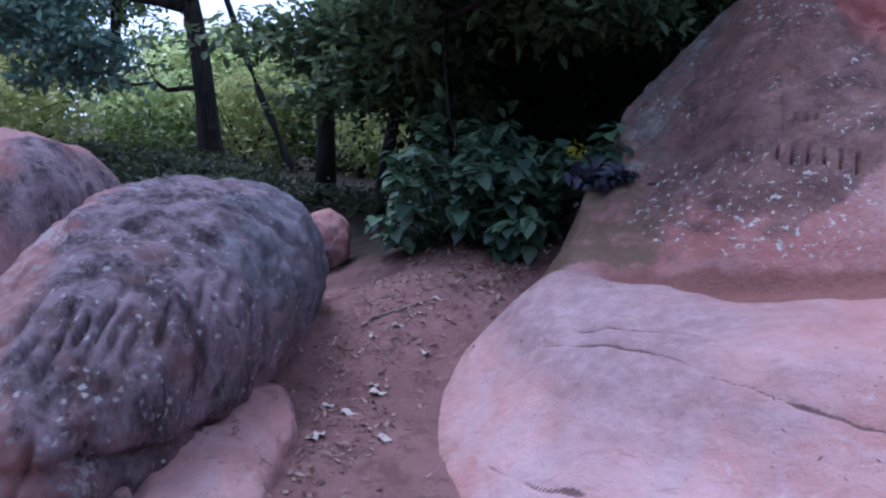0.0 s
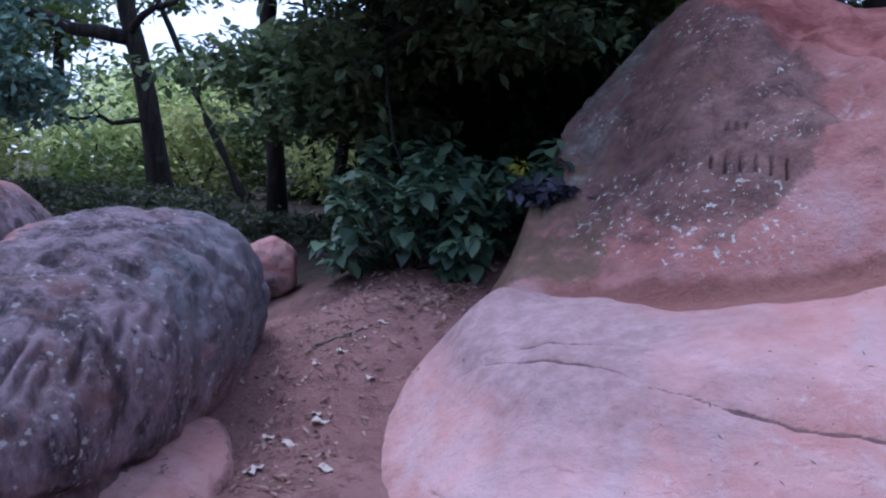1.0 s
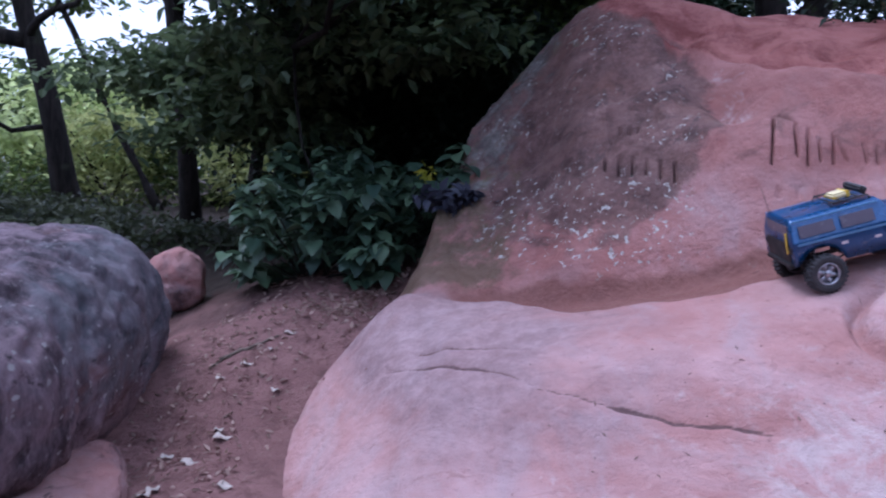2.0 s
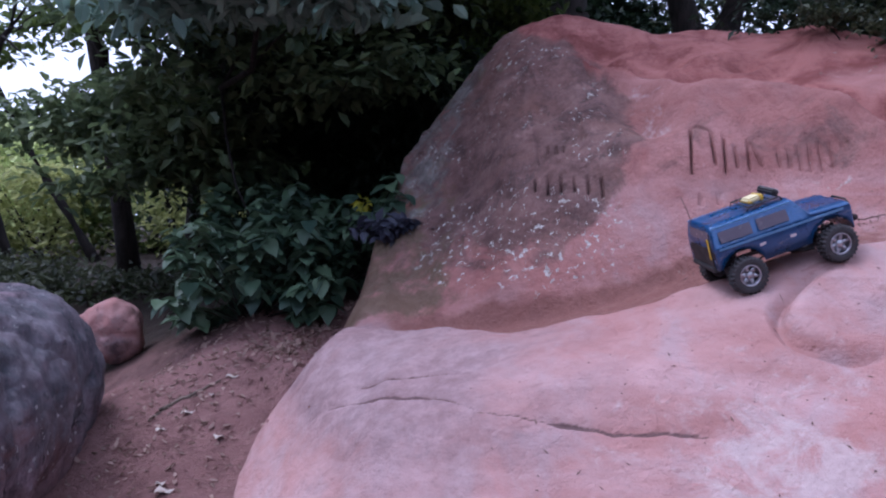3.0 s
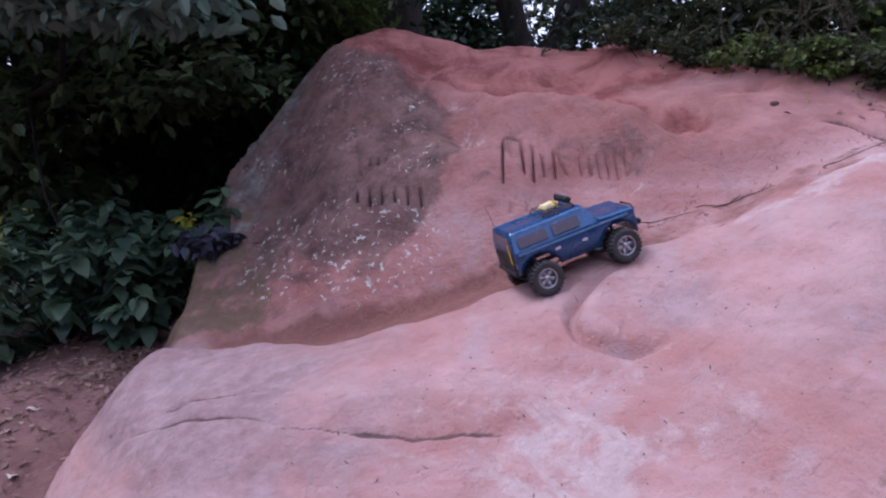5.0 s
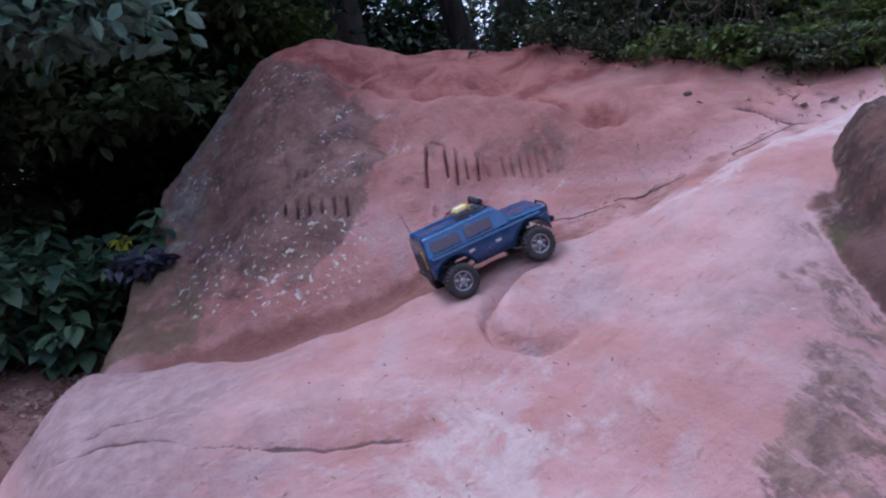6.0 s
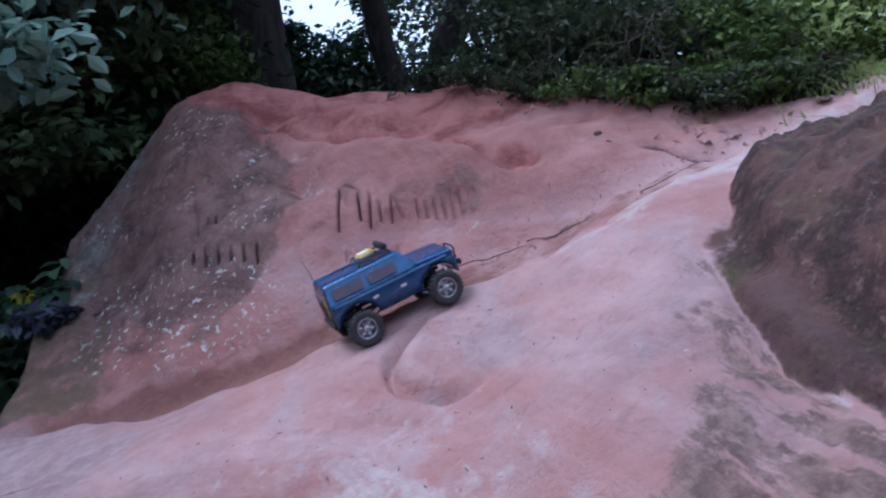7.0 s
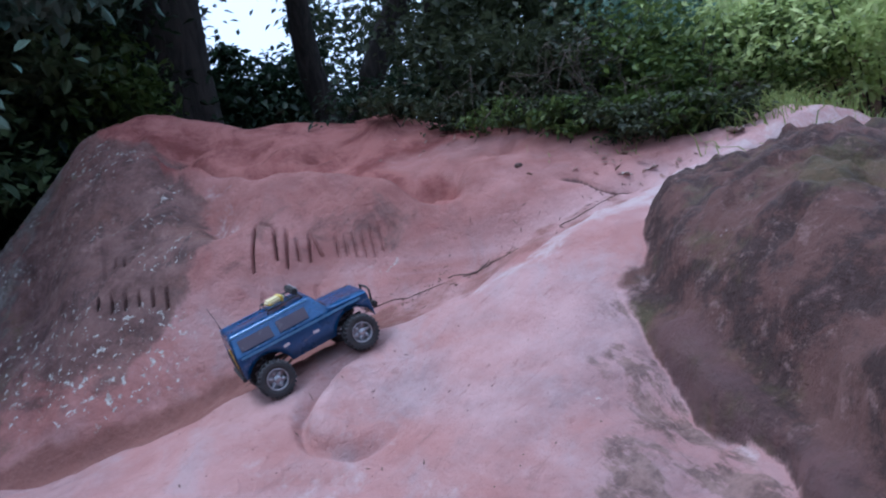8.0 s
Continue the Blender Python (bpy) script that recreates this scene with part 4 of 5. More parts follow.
for k, (x, y, z, w, h, n, mat) in enumerate([(-11.5, 19.0, 2.2, 3.0, 1.5, 6000, LEAF_MID), (-5.5, 21.0, 2.4, 3.0, 1.6, 6000, LEAF_SUNLIT), (0.0, 18.0, 2.4, 3.0, 1.8, 7000, LEAF_MID), (-17.0, 16.0, 2.8, 3.2, 2.0, 7000, LEAF_MID)]):
    bush(40 + k, [((x, y, z), (w, 1.5, h), n, 90)], mat, 0.15, "pale green tree crown far back in the wood", "tree", "tree", 3)
# unseen trees added behind and beside the camera to block low sky light
for k, (x, y) in enumerate([(-6.5, -4.5), (-2.0, -6.5), (3.0, -6.0), (8.0, -3.0), (11.5, 5.0), (-9.5, 0.5)]):
    bush(44 + k, [((x, y, 2.2), (2.6, 1.5, 2.0), 4500, 70)], LEAF_SUNLIT if x > 8 else LEAF_DEEP_SHADE, 0.22, "broad tree added round the clearing to block low sky light", "tree", "tree", 3, (x, y, 0.0))
for k, (x, y, z, w, h, n) in enumerate([(-6.0, 6.6, 0.45, 1.0, 0.2, 3000), (-4.2, 6.4, 0.46, 1.0, 0.2, 3000), (-3.4, 5.0, 0.48, 0.55, 0.16, 1400), (-2.75, 4.0, 0.42, 0.3, 0.12, 700), (-2.9, 4.5, 0.44, 0.5, 0.12, 900), (-2.2, 5.0, 0.42, 0.5, 0.10, 900), (-1.5, 4.9, 0.45, 0.4, 0.12, 900)]):
    bush(50 + k, [((x, y, z), (w, 0.5, h), n, 40)], LEAF_BRAMBLE, 0.04, "low dark undergrowth behind the boulders", stems=0)

# the dense tree over the hollow beside the rock wall, shade in its leaf colour
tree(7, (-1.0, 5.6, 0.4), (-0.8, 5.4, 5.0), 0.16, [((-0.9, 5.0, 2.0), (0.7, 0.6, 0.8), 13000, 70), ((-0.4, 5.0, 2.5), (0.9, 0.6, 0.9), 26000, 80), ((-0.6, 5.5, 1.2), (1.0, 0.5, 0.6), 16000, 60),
     ((-0.5, 4.2, 2.9), (1.0, 0.8, 0.5), 15000, 60), ((-0.6, 6.6, 2.2), (1.3, 0.8, 1.6), 22000, 80), ((0.2, 4.8, 1.9), (0.5, 0.5, 0.5), 8000, 40)], LEAF_DEEP_SHADE, 0.045,
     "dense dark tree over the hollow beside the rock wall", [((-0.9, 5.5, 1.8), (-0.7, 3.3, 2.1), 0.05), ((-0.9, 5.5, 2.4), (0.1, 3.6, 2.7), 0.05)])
tree(8, (-1.9, 5.9, 0.4), (-1.7, 5.4, 4.0), 0.07, [((-0.75, 3.05, 1.86), (0.62, 0.3, 0.17), 2400, 40), ((0.02, 3.5, 2.5), (0.55, 0.35, 0.22), 1800, 36), ((-1.3, 3.6, 2.02), (0.4, 0.4, 0.16), 800, 20)], LEAF_BLUE, 0.05,
     "overhanging bough with broad blue-green leaves", [((-1.8, 5.7, 1.5), (-0.6, 3.1, 1.95), 0.035), ((-1.8, 5.6, 1.9), (0.1, 3.5, 2.55), 0.035)])

tree(13, (-2.3, 6.3, 0.4), (-2.0, 5.8, 4.2), 0.06, [((-1.6, 4.3, 1.6), (0.35, 0.4, 0.28), 700, 20), ((-1.35, 4.2, 2.15), (0.7, 0.4, 0.3), 1700, 30), ((-1.5, 4.5, 1.3), (0.5, 0.3, 0.25), 900, 20),
     ((-0.6, 4.1, 1.75), (0.6, 0.3, 0.28), 1100, 24), ((-0.35, 4.2, 2.3), (0.6, 0.4, 0.35), 1500, 28)], LEAF_SHADE, 0.05,
     "young tree whose leafy sprays hang before the dark hollow", [((-2.2, 6.1, 1.4), (-1.4, 4.3, 1.9), 0.03), ((-2.1, 6.0, 1.9), (-0.5, 4.3, 2.2), 0.03)])

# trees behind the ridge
# the second, higher leaf mass is out of view, added to shade the wall
tree(9, (0.82, 5.35, 1.1), (0.92, 5.1, 6.0), 0.33, [((-0.2, 6.5, 4.2), (1.4, 1.0, 1.0), 14000, 60), ((0.7, 4.4, 4.4), (1.8, 1.1, 0.7), 14000, 60)], LEAF_DEEP_SHADE, 0.06, "thick dark trunk behind the sandstone ridge")
tree(10, (2.06, 5.65, 1.1), (1.55, 5.5, 5.0), 0.13, [((2.6, 6.4, 4.6), (0.9, 0.8, 0.4), 4000, 30)], LEAF_DEEP_SHADE, 0.045, "dark trunk forked low behind the ridge", [((2.05, 5.62, 1.75), (3.5, 5.4, 4.3), 0.135)])
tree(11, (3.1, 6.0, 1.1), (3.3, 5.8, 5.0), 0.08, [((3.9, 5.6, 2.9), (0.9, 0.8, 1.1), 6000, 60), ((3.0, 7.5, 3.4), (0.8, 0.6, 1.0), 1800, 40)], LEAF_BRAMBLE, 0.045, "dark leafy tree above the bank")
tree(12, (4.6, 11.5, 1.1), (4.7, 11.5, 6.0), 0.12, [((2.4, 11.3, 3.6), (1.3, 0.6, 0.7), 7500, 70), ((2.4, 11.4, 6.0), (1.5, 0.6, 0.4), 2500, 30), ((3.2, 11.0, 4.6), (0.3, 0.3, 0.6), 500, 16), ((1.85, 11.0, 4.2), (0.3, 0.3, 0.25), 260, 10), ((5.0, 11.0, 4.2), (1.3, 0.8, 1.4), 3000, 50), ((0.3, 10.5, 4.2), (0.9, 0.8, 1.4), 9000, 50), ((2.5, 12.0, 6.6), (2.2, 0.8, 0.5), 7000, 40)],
     LEAF_DEEP_SHADE, 0.075, "backlit tree whose crown leaves a hole of white sky")
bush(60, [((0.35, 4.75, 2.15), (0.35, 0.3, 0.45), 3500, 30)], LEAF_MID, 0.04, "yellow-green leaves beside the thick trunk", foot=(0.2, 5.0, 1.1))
bush(61, [((2.5, 7.4, 1.75), (1.0, 0.5, 0.42), 9000, 50)], LEAF_DEEP_SHADE, 0.04, "low dark thicket behind the ridge")

# the bank of brambles and grass above the gutter
FRINGE = [(1.62, 2.98), (1.80, 2.80), (1.98, 2.62), (2.10, 2.48), (2.24, 2.38), (2.36, 2.28), (2.50, 2.18), (2.66, 2.12), (2.12, 2.38), (2.26, 2.24), (2.36, 2.12), (2.46, 2.04), (2.58, 2.02)]
# bushes to the right take the sunlit greens, which paint brighter light there
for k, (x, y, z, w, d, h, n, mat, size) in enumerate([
        (1.75, 3.35, 1.62, 0.40, 0.22, 0.20, 3000, LEAF_DEEP_SHADE, 0.026), (2.1, 3.0, 1.66, 0.36, 0.26, 0.28, 2600, LEAF_BRAMBLE, 0.026), (2.45, 2.75, 1.58, 0.34, 0.26, 0.32, 2600, LEAF_BRAMBLE, 0.026),
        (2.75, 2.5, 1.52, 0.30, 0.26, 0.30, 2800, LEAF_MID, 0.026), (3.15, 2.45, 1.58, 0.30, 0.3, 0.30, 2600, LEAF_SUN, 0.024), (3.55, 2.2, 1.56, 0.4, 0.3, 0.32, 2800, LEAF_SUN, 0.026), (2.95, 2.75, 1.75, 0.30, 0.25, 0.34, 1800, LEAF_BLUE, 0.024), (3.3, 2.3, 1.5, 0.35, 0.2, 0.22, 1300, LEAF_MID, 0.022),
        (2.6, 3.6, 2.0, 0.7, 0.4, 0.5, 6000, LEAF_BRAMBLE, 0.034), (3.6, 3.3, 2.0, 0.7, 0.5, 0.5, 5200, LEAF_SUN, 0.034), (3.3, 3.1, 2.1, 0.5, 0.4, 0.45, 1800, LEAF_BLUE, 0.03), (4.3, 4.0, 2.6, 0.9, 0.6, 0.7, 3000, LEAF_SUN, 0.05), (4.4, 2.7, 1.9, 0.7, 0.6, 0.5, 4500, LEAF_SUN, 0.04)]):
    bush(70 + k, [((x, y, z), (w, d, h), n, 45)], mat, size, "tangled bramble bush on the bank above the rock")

# low leaves that creep out of the bank on to the rock
for k, (x, y) in enumerate(FRINGE):
    foot = float(land_height(x, y)[0])
    bush(200 + k, [((x, y, foot + 0.085), (0.15, 0.09, 0.075), 520, 16)], LEAF_MID if k % 3 == 2 else LEAF_BRAMBLE, 0.017, "low bramble creeping out over the edge of the rock", stems=4)


def dry_twigs(seed, x, y, count, high):
    """A tangle of bare grey twigs in a bush."""
    rng = np.random.RandomState(seed)
    ob = tagged(new("dead_branch"), "bare grey-brown twigs hanging out of the bramble bush", "branch", "dead branches on the bank")
    for _ in range(count):
        bm = bmesh.new()
        a = np.array([x, y, float(land_height(x, y)[0]) - 0.01]) + rng.normal(0, 0.05, 3) * (1, 1, 0)
        b = a + (rng.normal(0, 0.16), rng.normal(-0.06, 0.1), high * rng.uniform(0.5, 1.1))
        c = b + (rng.normal(0, 0.14), rng.normal(-0.1, 0.05), rng.uniform(-0.25, 0.02))
        pts = wander(rng, a, b, 6, 0.015) + wander(rng, b, c, 5, 0.012)[1:]
        tube(bm, pts, [0.0030 * (1 - 0.07 * i) for i in range(len(pts))], 5)
        for _ in range(4):
            p = np.array(pts[rng.randint(3, len(pts))])
            tube(bm, wander(rng, p, p + rng.normal(0, 0.07, 3) - (0, 0, 0.03), 4, 0.006), [0.0013, 0.0012, 0.001, 0.0008], 4)
        part("twig", bm, DRY_TWIG, ob)
    return ob


for k, (x, y, n, h) in enumerate([(2.05, 2.76, 4, 0.32), (2.3, 2.48, 8, 0.42), (2.5, 2.33, 6, 0.36), (1.8, 3.12, 3, 0.22), (2.2, 2.62, 3, 0.4), (2.7, 2.24, 3, 0.3)]):
    dry_twigs(90 + k, x, y, n, h)


def grass(seed, count, spread):
    rng = np.random.RandomState(seed)
    pts = np.array(spread[:2]) + rng.normal(0, 1, (count, 2)) * spread[2:4]
    z = land_height(pts[:, 0], pts[:, 1])
    foot = np.stack([pts[:, 0], pts[:, 1], z - 0.01], 1)
    way = rng.normal(0, 0.35, (count, 3)) * (1, 1, 0) + (0, 0, 1)
    high = (spread[4] * rng.uniform(0.5, 1.2, count))[:, None]
    side = np.cross(way, rng.normal(0, 1, (count, 3)))
    side *= 0.0025 / np.linalg.norm(side, axis=1, keepdims=True)
    mid, tip = foot + way * high * 0.6, foot + way * high + way * (1, 1, 0) * high * 0.9 - (0, 0, 0.02)
    verts = np.stack([foot - side, foot + side, mid + side * 0.8, mid - side * 0.8, tip + side * 0.2, tip - side * 0.2], 1).reshape(-1, 3)
    k = np.arange(count)[:, None] * 6
    return mesh_of("grass", verts, np.concatenate([k + [0, 1, 2, 3], k + [3, 2, 4, 5]]), GRASS, smooth=False)


GRASS = leafage("grass_blades", (0.14, 0.20, 0.05), (0.32, 0.36, 0.12))
tagged(new("grass", grass(101, 3000, (3.4, 2.08, 0.38, 0.14, 0.105))), "fresh and yellowing grass along the top of the rock", "grass", kind="stuff")
tagged(new("grass", grass(102, 160, (2.6, 2.28, 0.25, 0.07, 0.05))), "thin dry grass at the foot of the brambles", "grass", kind="stuff")

# ---- the broad-leaved shrub beside the path ----
SHRUB = leafage("shrub_leaf", (0.030, 0.062, 0.044), (0.105, 0.165, 0.09))


def leaf_shape(long, wide, curl, fold, rows=6):
    """A pointed oval leaf, folded along its rib and curled: vertices and quads."""
    u = np.linspace(0, 1, rows)
    half = wide * np.sin(math.pi * u ** 0.75) ** 0.9
    x, z = long * u, -curl * long * u * u
    v = np.stack([np.stack([x, s * half, z + fold * half * abs(s)], 1) for s in (-1, 0, 1)], 1).reshape(-1, 3)
    k = (np.arange(rows - 1)[:, None] * 3 + np.arange(2)[None]).ravel()
    return v, np.stack([k, k + 1, k + 4, k + 3], 1)


def broad_shrub(seed, foot, shoots, label):
    """Stems that bend outwards, each with pairs of leaves towards its end. The front leaves are parts, the rest one mass."""
    rng = np.random.RandomState(seed)
    ob = tagged(new("shrub"), label, "shrub")
    shapes = [mesh_of("leaf", *leaf_shape(0.100, 0.036, c, f), SHRUB) for c, f in ((0.25, 0.3), (0.4, 0.2), (0.15, 0.45))]
    plain = [leaf_shape(0.100, 0.036, c, f) for c, f in ((0.25, 0.3), (0.4, 0.2))]
    mass_v, mass_f, singles = [], [], 0
    for _ in range(shoots):
        tip = np.array(foot) + (rng.uniform(-0.34, 0.46), rng.uniform(-0.32, 0.35), rng.uniform(0.05, 0.52))
        tip[2] = max(tip[2], float(land_height(tip[0], tip[1])[0]) + 0.05)
        bm = bmesh.new()
        pts = wander(rng, foot, tip, 7, 0.012)
        tube(bm, pts, [0.005 * (1 - 0.11 * i) for i in range(7)], 5)
        part("stem", bm, BARK, ob)
        turn0 = rng.uniform(0, 360)
        for k in range(9):
            u = 1 - 0.065 * k
            p = np.array(pts[-1]) * u + np.array(pts[3]) * (1 - u)
            for s in (0, 180):
                m = pose(*p, rng.normal(0, 14), rng.normal(12, 16), turn0 + 90 * k + s + rng.normal(0, 12)) @ Matrix.Scale(rng.uniform(0.6, 1.15), 4)
                if p[1] < foot[1] - 0.02 and singles < 290:
                    leaf = new("leaf", shapes[rng.randint(3)])
                    leaf.matrix_world, leaf.parent = m, ob
                    singles += 1
                else:
                    v, f = plain[rng.randint(2)]
                    mass_f.append(f + sum(len(a) for a in mass_v))
                    mass_v.append(v @ np.array(m.to_3x3()).T + np.array(m.translation))
    tagged(part_mesh("foliage", mass_v, mass_f, SHRUB, ob), kind="stuff")
    return ob


def part_mesh(name, verts, faces, mat, parent):
    ob = new(name, mesh_of(name, np.concatenate(verts), np.concatenate(faces), mat))
    ob.parent = parent
    return ob


broad_shrub(110, (-0.98, 3.33, 0.36), 66, "broad-leaved green shrub on red earth beside the path")
broad_shrub(111, (-0.66, 3.55, 0.44), 56, "broad-leaved dark shrub in the hollow under the wall")
broad_shrub(112, (-1.05, 3.9, 0.55), 40, "dim leafy shrub behind the path")

PURPLE = leafage("dusky_leaf", (0.035, 0.035, 0.055), (0.075, 0.08, 0.11))
bush(120, [((-0.26, 3.12, 0.80), (0.14, 0.07, 0.06), 520, 16)], PURPLE, 0.035, "dusky blue-grey leaf tuft growing on the wall's edge", "leaf_tuft", "plant", 5, (-0.28, 3.14, 0.70))
bush(121, [((-0.43, 3.34, 0.90), (0.03, 0.03, 0.035), 22, 5)], leafage("yellow_leaf", (0.20, 0.22, 0.02), (0.36, 0.34, 0.03)), 0.03, "small yellow-green sprig above the shrub", "sprig", "plant", 3, (-0.42, 3.40, 0.66))

# ---- the model truck ----


def plain(name, color, rough=0.4, metal=0.0, spec=0.5, scratch=None):
    m = Nodes(name, rough, metal, spec)
    dust = m.ramp(m.noise(40, 5, 0.7), 0.52, 0.75, 0, 0.35)
    shade = m.mix(dust, color, scratch or tuple(0.6 * c + 0.08 for c in color))
    return m.done(shade, m.noise(180, 3), 0.08, 0.002, m.ramp(m.noise(25, 4), 0.3, 0.7, rough * 0.8, min(1, rough * 1.3)))


def paint(name):
    """Metallic blue body paint, scuffed and dusty."""
    m = Nodes(name, 0.28, 0.35, 0.5)
    m.bsdf.inputs["Coat Weight"].default_value = 0.6
    m.bsdf.inputs["Coat Roughness"].default_value = 0.12
    scuff = m.ramp(m.noise(30, 6, 0.7, m.stretch(m.coord, (0.7, 1, 2.5))), 0.61, 0.68, 0, 0.5)
    color = m.mix(m.noise(8, 4), (0.006, 0.045, 0.14), (0.012, 0.085, 0.23))
    color = m.mix(scuff, color, (0.22, 0.25, 0.30))
    return m.done(color, m.noise(60, 3), 0.05, 0.002, m.ramp(m.noise(20, 5), 0.35, 0.7, 0.22, 0.5))


PAINT = paint("blue_paint")
BLACK = plain("black_plastic", (0.02, 0.02, 0.022), 0.55)
RUBBER = plain("tyre_rubber", (0.035, 0.034, 0.036), 0.85, scratch=(0.16, 0.10, 0.09))
STEEL = plain("grey_rim", (0.42, 0.42, 0.45), 0.35, 0.8)
GLASS = plain("tinted_window", (0.13, 0.115, 0.145), 0.22, 0.0, 0.6)
# Pale blue for worn body edges, lightened to paint the highlight along them
WORN_LIT_BLUE = plain("worn_lit_blue", (0.12, 0.27, 0.46), 0.35, 0.2, scratch=(0.42, 0.50, 0.58))
YELLOW = plain("yellow_plastic", (0.65, 0.46, 0.04), 0.45)
CREAM_PLASTIC = plain("cream_plastic", (0.68, 0.60, 0.34), 0.5)
LAMP = plain("lamp_glass", (0.6, 0.62, 0.66), 0.1, 0.3)


def box(bm, size, place, turn=(0, 0, 0), bevel=0.15):
    """A bevelled block in a bmesh."""
    made = bmesh.ops.create_cube(bm, size=1.0, matrix=pose(*place, *turn) @ Matrix.Diagonal((*size, 1)))
    edges = list({e for v in made["verts"] for e in v.link_edges})
    bmesh.ops.bevel(bm, geom=edges, offset=bevel * min(size), segments=2, affect="EDGES")


def block(name, size, place, mat, parent, turn=(0, 0, 0), bevel=0.2, label=""):
    bm = bmesh.new()
    box(bm, size, place, turn, bevel)
    return part(name, bm, mat, parent, label, smooth=False)


def rod(name, pts, radius, mat, parent, label="", sides=8):
    bm = bmesh.new()
    tube(bm, pts, [radius] * len(pts), sides)
    return part(name, bm, mat, parent, label)


def lathe(bm, profile, sides=40):
    """A ring body about the y axis from (radius, y) pairs, closed on itself."""
    rings = [[bm.verts.new((r * math.cos(a), y, r * math.sin(a))) for r, y in profile] for a in (k * math.tau / sides for k in range(sides))]
    n = len(profile)
    for a, b in zip(rings, rings[1:] + rings[:1]):
        for k in range(n):
            bm.faces.new((a[k], a[(k + 1) % n], b[(k + 1) % n], b[k]))


def truck_wheel(parent, x, y, side):
    """A chunky crawler wheel: lugged tyre and a six-hole rim, its outside towards side."""
    wheel = new("wheel")
    wheel.parent = parent
    wheel.matrix_local = pose(x, y, 0, 0, random.uniform(0, 60), 0 if side < 0 else 180)
    bm = bmesh.new()
    sides = 104
    rings = []
    for k in range(sides):
        a = k * math.tau / sides
        lug = [0.0045 if (k + shift) % 4 < 2 else 0.0 for shift in (0, 2)]
        profile = [(0.030, -0.017), (0.038, -0.021), (0.046 + lug[0] * 0.4, -0.0205), (0.0495 + lug[0], -0.017), (0.0495 + lug[0], -0.002), (0.0495 + lug[1], 0.002), (0.0495 + lug[1], 0.017), (0.046 + lug[1] * 0.4, 0.0205), (0.038, 0.021), (0.030, 0.017)]
        rings.append([bm.verts.new((r * math.cos(a), y, r * math.sin(a))) for r, y in profile])
    for a, b in zip(rings, rings[1:] + rings[:1]):
        for k in range(10):
            bm.faces.new((a[k], a[(k + 1) % 10], b[(k + 1) % 10], b[k]))
    part("tyre", bm, RUBBER, wheel, "lugged black rubber tyre", smooth=False)
    bm = bmesh.new()
    lathe(bm, [(0.0305, -0.0185), (0.0305, 0.016), (0.026, 0.016), (0.0265, -0.012), (0.0275, -0.0185)], 36)
    made = bmesh.ops.create_cone(bm, cap_ends=True, segments=24, radius1=0.012, radius2=0.009, depth=0.008, matrix=pose(0, -0.012, 0, 90))
    for k in range(6):
        box(bm, (0.0105, 0.004, 0.020), (0.0185 * math.sin(k * math.tau / 6), -0.010, 0.0185 * math.cos(k * math.tau / 6)), (0, k * 60, 0), 0.2)
    lathe(bm, [(0.026, -0.004), (0.026, -0.002), (0.004, -0.002), (0.004, -0.004)], 24)
    part("rim", bm, STEEL, wheel, "grey metal rim with six spokes")
    return wheel


